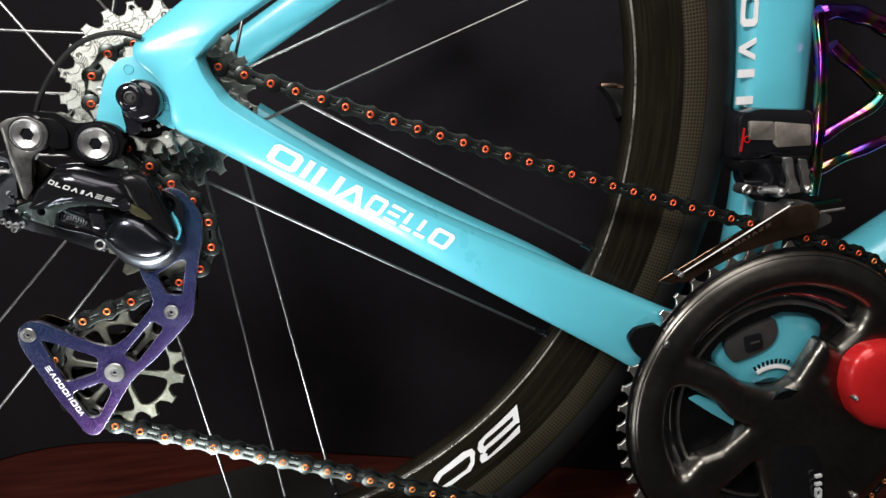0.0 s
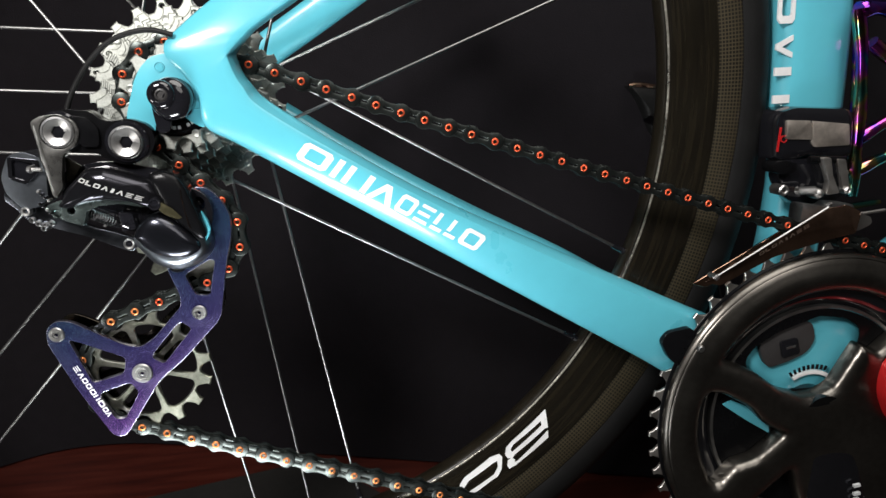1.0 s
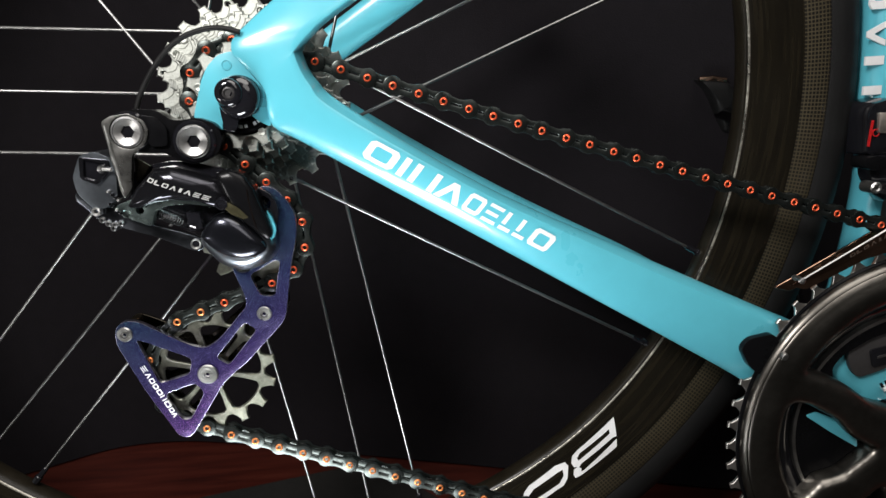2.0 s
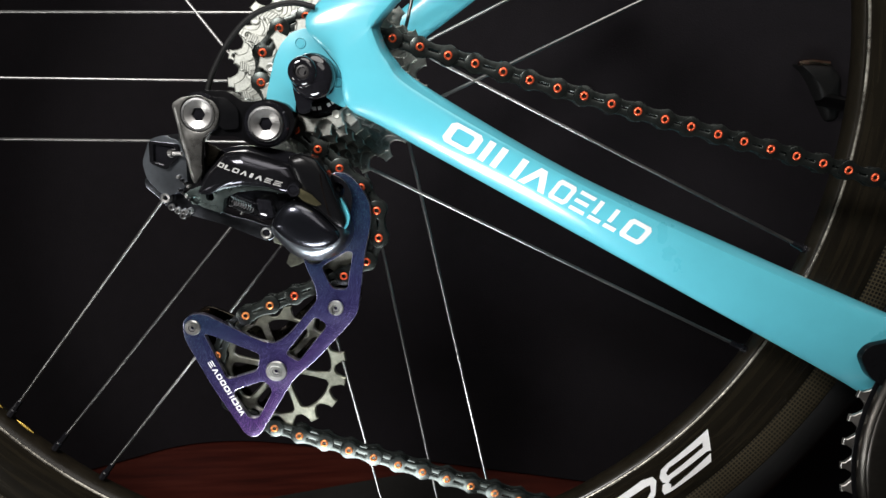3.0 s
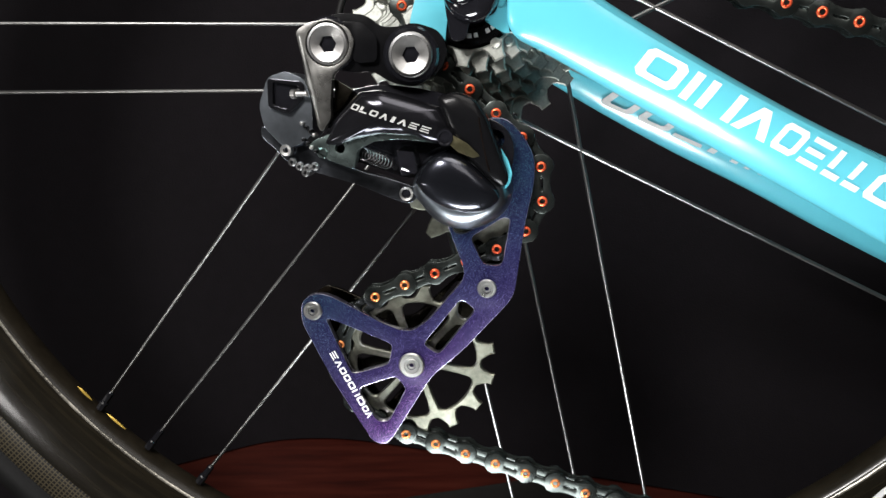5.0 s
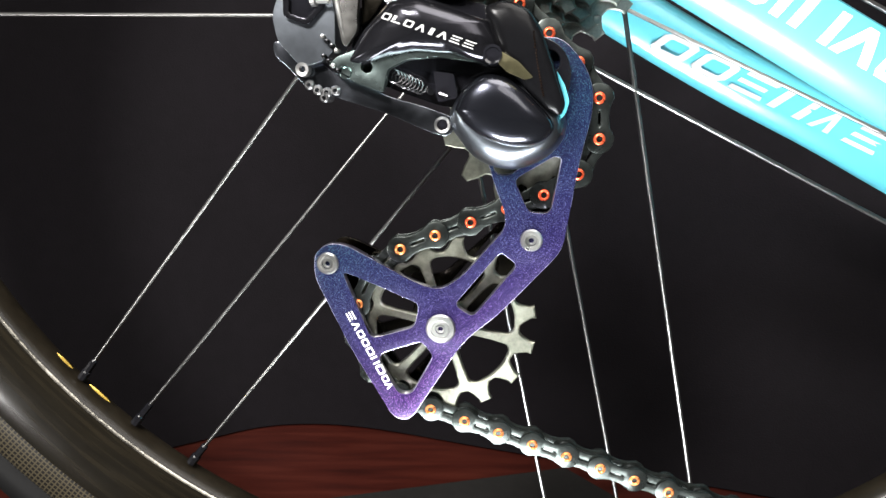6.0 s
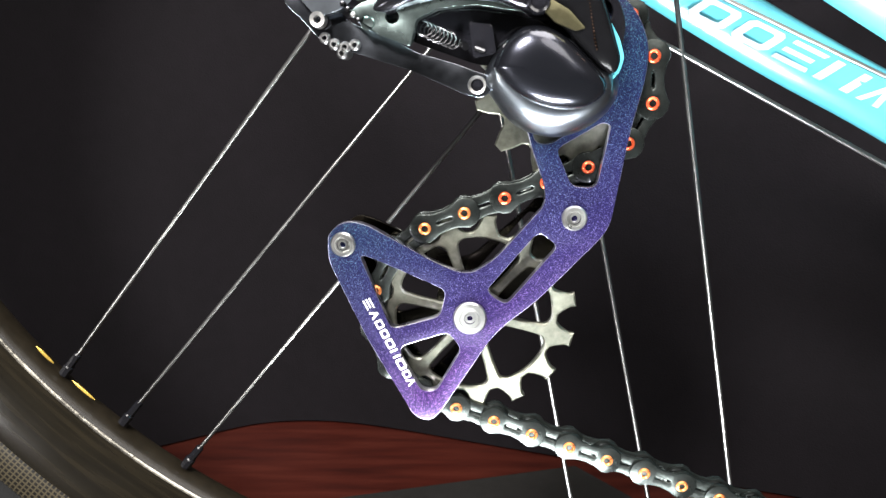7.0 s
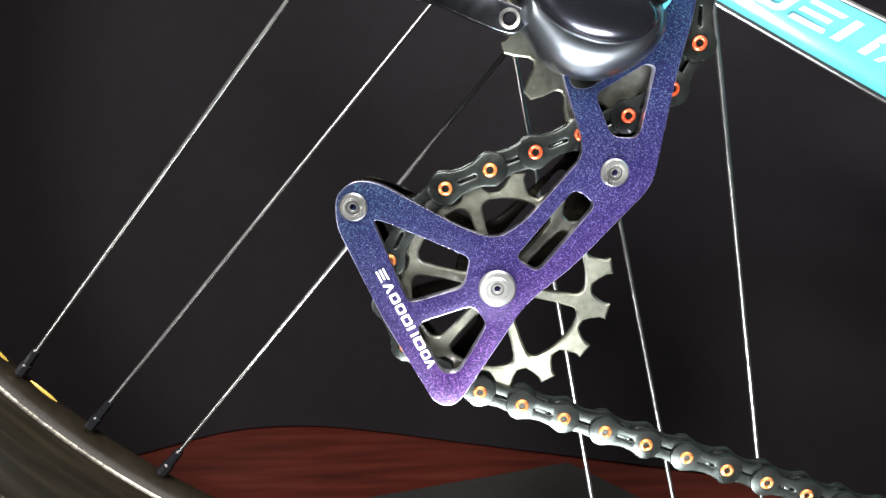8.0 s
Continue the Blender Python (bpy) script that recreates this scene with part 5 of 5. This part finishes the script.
marks(crankset, "print_bar", (29.0, 2.4), (29.8, -4.0), 0.42, [(0.3, 0.42, MARK_PAIR), (0.45, 0.56, MARK_RING), (0.6, 0.72, MARK_RING)], GREYDECAL, -6.1, -6.1, 0.0, 0.06)
part("axle_tube", lathe([(1.4, 6.5), (1.4, -5.5)], *BB, 30), ALUDARK, crankset)
part("far_crank_arm", tube([(27.2, 6.8, 4.85), (26.0, 7.4, 11.0), (24.2, 8.2, 20.0), (23.9, 8.3, 21.5)], [1.5, 1.3, 1.1, 0.9], 14), BLACK, crankset, "glossy black crank arm on the far side")

assemble(crankset, spider_cover)

pedal = component("pedal", W(23.3, 12.5, 20.5), "black clipless pedal with a worn golden edge")
pedal_body = part("pedal_body", dome(fillet([(21.5, 24.5), (22.4, 24.5), (23.6, 24.4), (24.4, 23.6), (24.4, 20.6), (23.7, 20.5), (23.3, 21.3), (22.6, 23.0), (22.1, 23.9)], 0.25), 12.2, 0.8, (23.4, 22.4), 5, 3, None, 3.0), RUBBER, pedal)
part("pedal_plate", tube([(21.5, 11.9, 24.5), (22.4, 11.8, 24.55), (23.5, 11.8, 24.38)], 0.2, 8), BRONZE, pedal, "golden worn edge")
part("pedal_axle", tube([(23.6, 8.3, 21.6), (23.5, 12.4, 22.0)], 0.5, 10), ALUDARK, pedal)

assemble(pedal, pedal_body)

# ---- front derailleur ----
fd = component("front_derailleur", W(26.5, -3, 13.8), "black and grey electronic front derailleur on the seat tube")
body = part("body", dome(fillet([(24.4, 22.86), (25.39, 23.12), (28.85, 22.97), (29.57, 22.46), (29.81, 20.14), (28.91, 20.1), (26.44, 20.26), (25.66, 20.0), (24.38, 20.04), (24.24, 22.17)], 0.25), -2.1, 0.5, (27.2, 21.4), 5, 5, None, 1.6), BLACK, fd, "glossy black housing")
part("cover_plate", plate(fillet([(24.78, 22.36), (26.3, 22.3), (26.6, 21.2), (24.85, 21.27)], 0.12), -2.72, -2.5, (), 0.05), PLATE, fd, "brushed grey cover plate")
part("cover_plate", plate(fillet([(26.42, 22.28), (28.82, 22.05), (28.99, 20.82), (26.73, 20.76), (26.5, 21.0)], 0.12), -2.7, -2.5, (), 0.06), PLATE, fd, "brushed grey-brown cover plate")
part("tag", plate(fillet([(24.52, 21.95), (24.6, 21.95), (24.5, 20.55), (24.42, 20.55)], 0.03), -2.6, -2.48), RED, fd)
part("tag_ring", lathe([(0.16, -2.5), (0.16, -2.62), (0.21, -2.62), (0.21, -2.5)], 24.78, 21.28, 20, closed=True), RED, fd)
part("clamp", plate(fillet([(23.92, 20.0), (24.6, 20.1), (25.4, 19.9), (25.3, 19.4), (24.4, 19.3), (23.9, 19.5)], 0.2), -3.2, -2.0, (), 0.12), BLACKSATIN, fd)
part("linkage", plate(fillet([(24.6, 20.05), (29.0, 20.1), (29.39, 18.48), (28.56, 17.34), (25.96, 17.31), (25.3, 18.0), (24.7, 18.9)], 0.3), -2.6, -1.6, (), 0.12), BLACK, fd)
part("pivot", tube([(26.0, -3.3, 20.12), (28.3, -3.3, 20.05)], 0.22, 14), BLACKSATIN, fd)
part("lever", plate(fillet([(26.5, 20.25), (27.05, 20.25), (27.3, 19.2), (27.85, 18.16), (27.0, 18.08), (27.12, 18.84)], 0.14), -3.75, -3.3, (), 0.08), ALUGREY, fd, "polished lever")
part("lever", plate(fillet([(27.56, 20.15), (28.08, 20.1), (28.55, 18.33), (28.15, 18.24)], 0.12), -3.65, -3.35, (), 0.06), ALUGREY, fd)
coil = [(25.2 + 0.016 * i, -3.6 + 0.2 * math.sin(i * 0.9), 18.38 + 0.2 * math.cos(i * 0.9)) for i in range(75)]
part("spring", tube(coil, 0.045, 6), SILVER, fd)
part("screw", socket_bolt(24.3, 18.45, 0.32, -2.8, -3.8, 0.12), SILVER, fd)
part("screw", dome(circle(26.65, 18.15, 0.33, 18), -3.4, 0.4, (26.65, 18.15), 5, 2.0, None, 0.5), SILVER, fd)
part("screw", socket_bolt(28.3, 18.3, 0.22, -3.2, -3.9, 0.08), SILVER, fd)
part("screw", socket_bolt(28.75, 19.2, 0.2, -2.4, -3.0, 0.08), ALUGREY, fd)
part("knuckle", plate(fillet([(25.1, 17.75), (26.6, 17.5), (26.9, 17.75), (28.3, 17.6), (28.6, 16.3), (26.0, 15.6), (25.0, 16.5)], 0.25), -4.4, -3.3, (), 0.12), ALUMID, fd)
part("knuckle_cap", plate(fillet([(28.0, 17.3), (29.1, 16.9), (29.2, 16.5), (28.3, 16.1), (27.8, 16.6)], 0.2), -4.9, -4.2, (), 0.12), ALUGREY, fd)
guide = fillet([(18.95, 13.75), (19.8, 14.2), (26.0, 17.6), (27.2, 17.75), (28.1, 17.3), (27.9, 16.1), (26.0, 15.75), (23.0, 15.0), (19.85, 13.5)], 0.15, 2)
fd_cage = part("chain_guide", plate(guide, -5.3, -5.15, (), 0.05, None, 2), BRONZE, fd, "bronze mirror chain guide with faint print drawn as bars")
part("inner_guide", plate([(x, z - 0.5) for x, z in guide], -3.9, -3.78, (), 0.04, None, 1), BRONZE, fd)
marks(fd_cage, "print_bar", (22.1, 15.1), (25.2, 16.75), 0.17, SMALL, PRINT, -5.3, -5.3, 0.2, 0.006)
part("guide_edge", tube([(19.4, -5.3, 13.95), (26.0, -5.3, 17.68)], 0.06, 6), SILVER, fd)
part("guide_edge", tube([(28.0, -5.25, 17.2), (29.8, -5.0, 17.3)], 0.1, 6), ALUGREY, fd)
part("guide_screw", lathe([(0.15, -4.6), (0.17, -5.35), (0.06, -5.42)], 19.6, 14.0, 14), SILVER, fd)

assemble(fd, body)

# ---- bottle cage ----
holder = component("bottle_cage", W(33, 0, 16.0), "oil-slick rainbow titanium bottle cage")
def rail_tube(pts, thick):
    line_ = smooth_line(pts, 5)
    return tube(line_, [thick * (1 + 0.12 * math.sin(k_ * 0.7)) for k_ in range(len(line_))], 12)


rail = part("rail", rail_tube([(28.60, -2.6, 28.45), (29.14, -2.6, 25.99), (29.41, -2.6, 23.39), (29.53, -2.6, 21.04), (29.55, -2.6, 19.33), (29.56, -2.6, 17.75)], 0.36), OIL, holder)
part("rail", rail_tube([(28.62, -2.6, 28.33), (29.55, -2.6, 28.51), (30.86, -2.6, 28.39), (32.03, -2.6, 28.07), (33.16, -2.6, 27.63), (36.15, -2.6, 26.42)], 0.5), OIL, holder)
part("rail", rail_tube([(29.77, -2.5, 26.63), (31.26, -2.5, 25.58), (32.75, -2.5, 24.58), (33.52, -2.5, 23.91), (32.99, -2.5, 23.05), (31.38, -2.5, 22.14), (29.66, -2.5, 21.17)], 0.38), OIL, holder)
part("rail", rail_tube([(29.68, -2.6, 19.25), (30.92, -2.6, 19.83), (32.41, -2.6, 20.37), (34.21, -2.6, 21.01), (36.92, -2.6, 22.04)], 0.36), OIL, holder)
part("rail", tube([(29.9, -1.0, 28.2), (30.3, -1.0, 24.0), (30.6, -1.0, 19.3)], 0.24, 10), OIL, holder)
part("foot_tab", plate(fillet([(29.0, 17.2), (31.6, 17.45), (31.7, 17.2), (29.1, 16.8)], 0.1), -2.6, -2.2, (), 0.06), OIL, holder)
assemble(holder, rail)
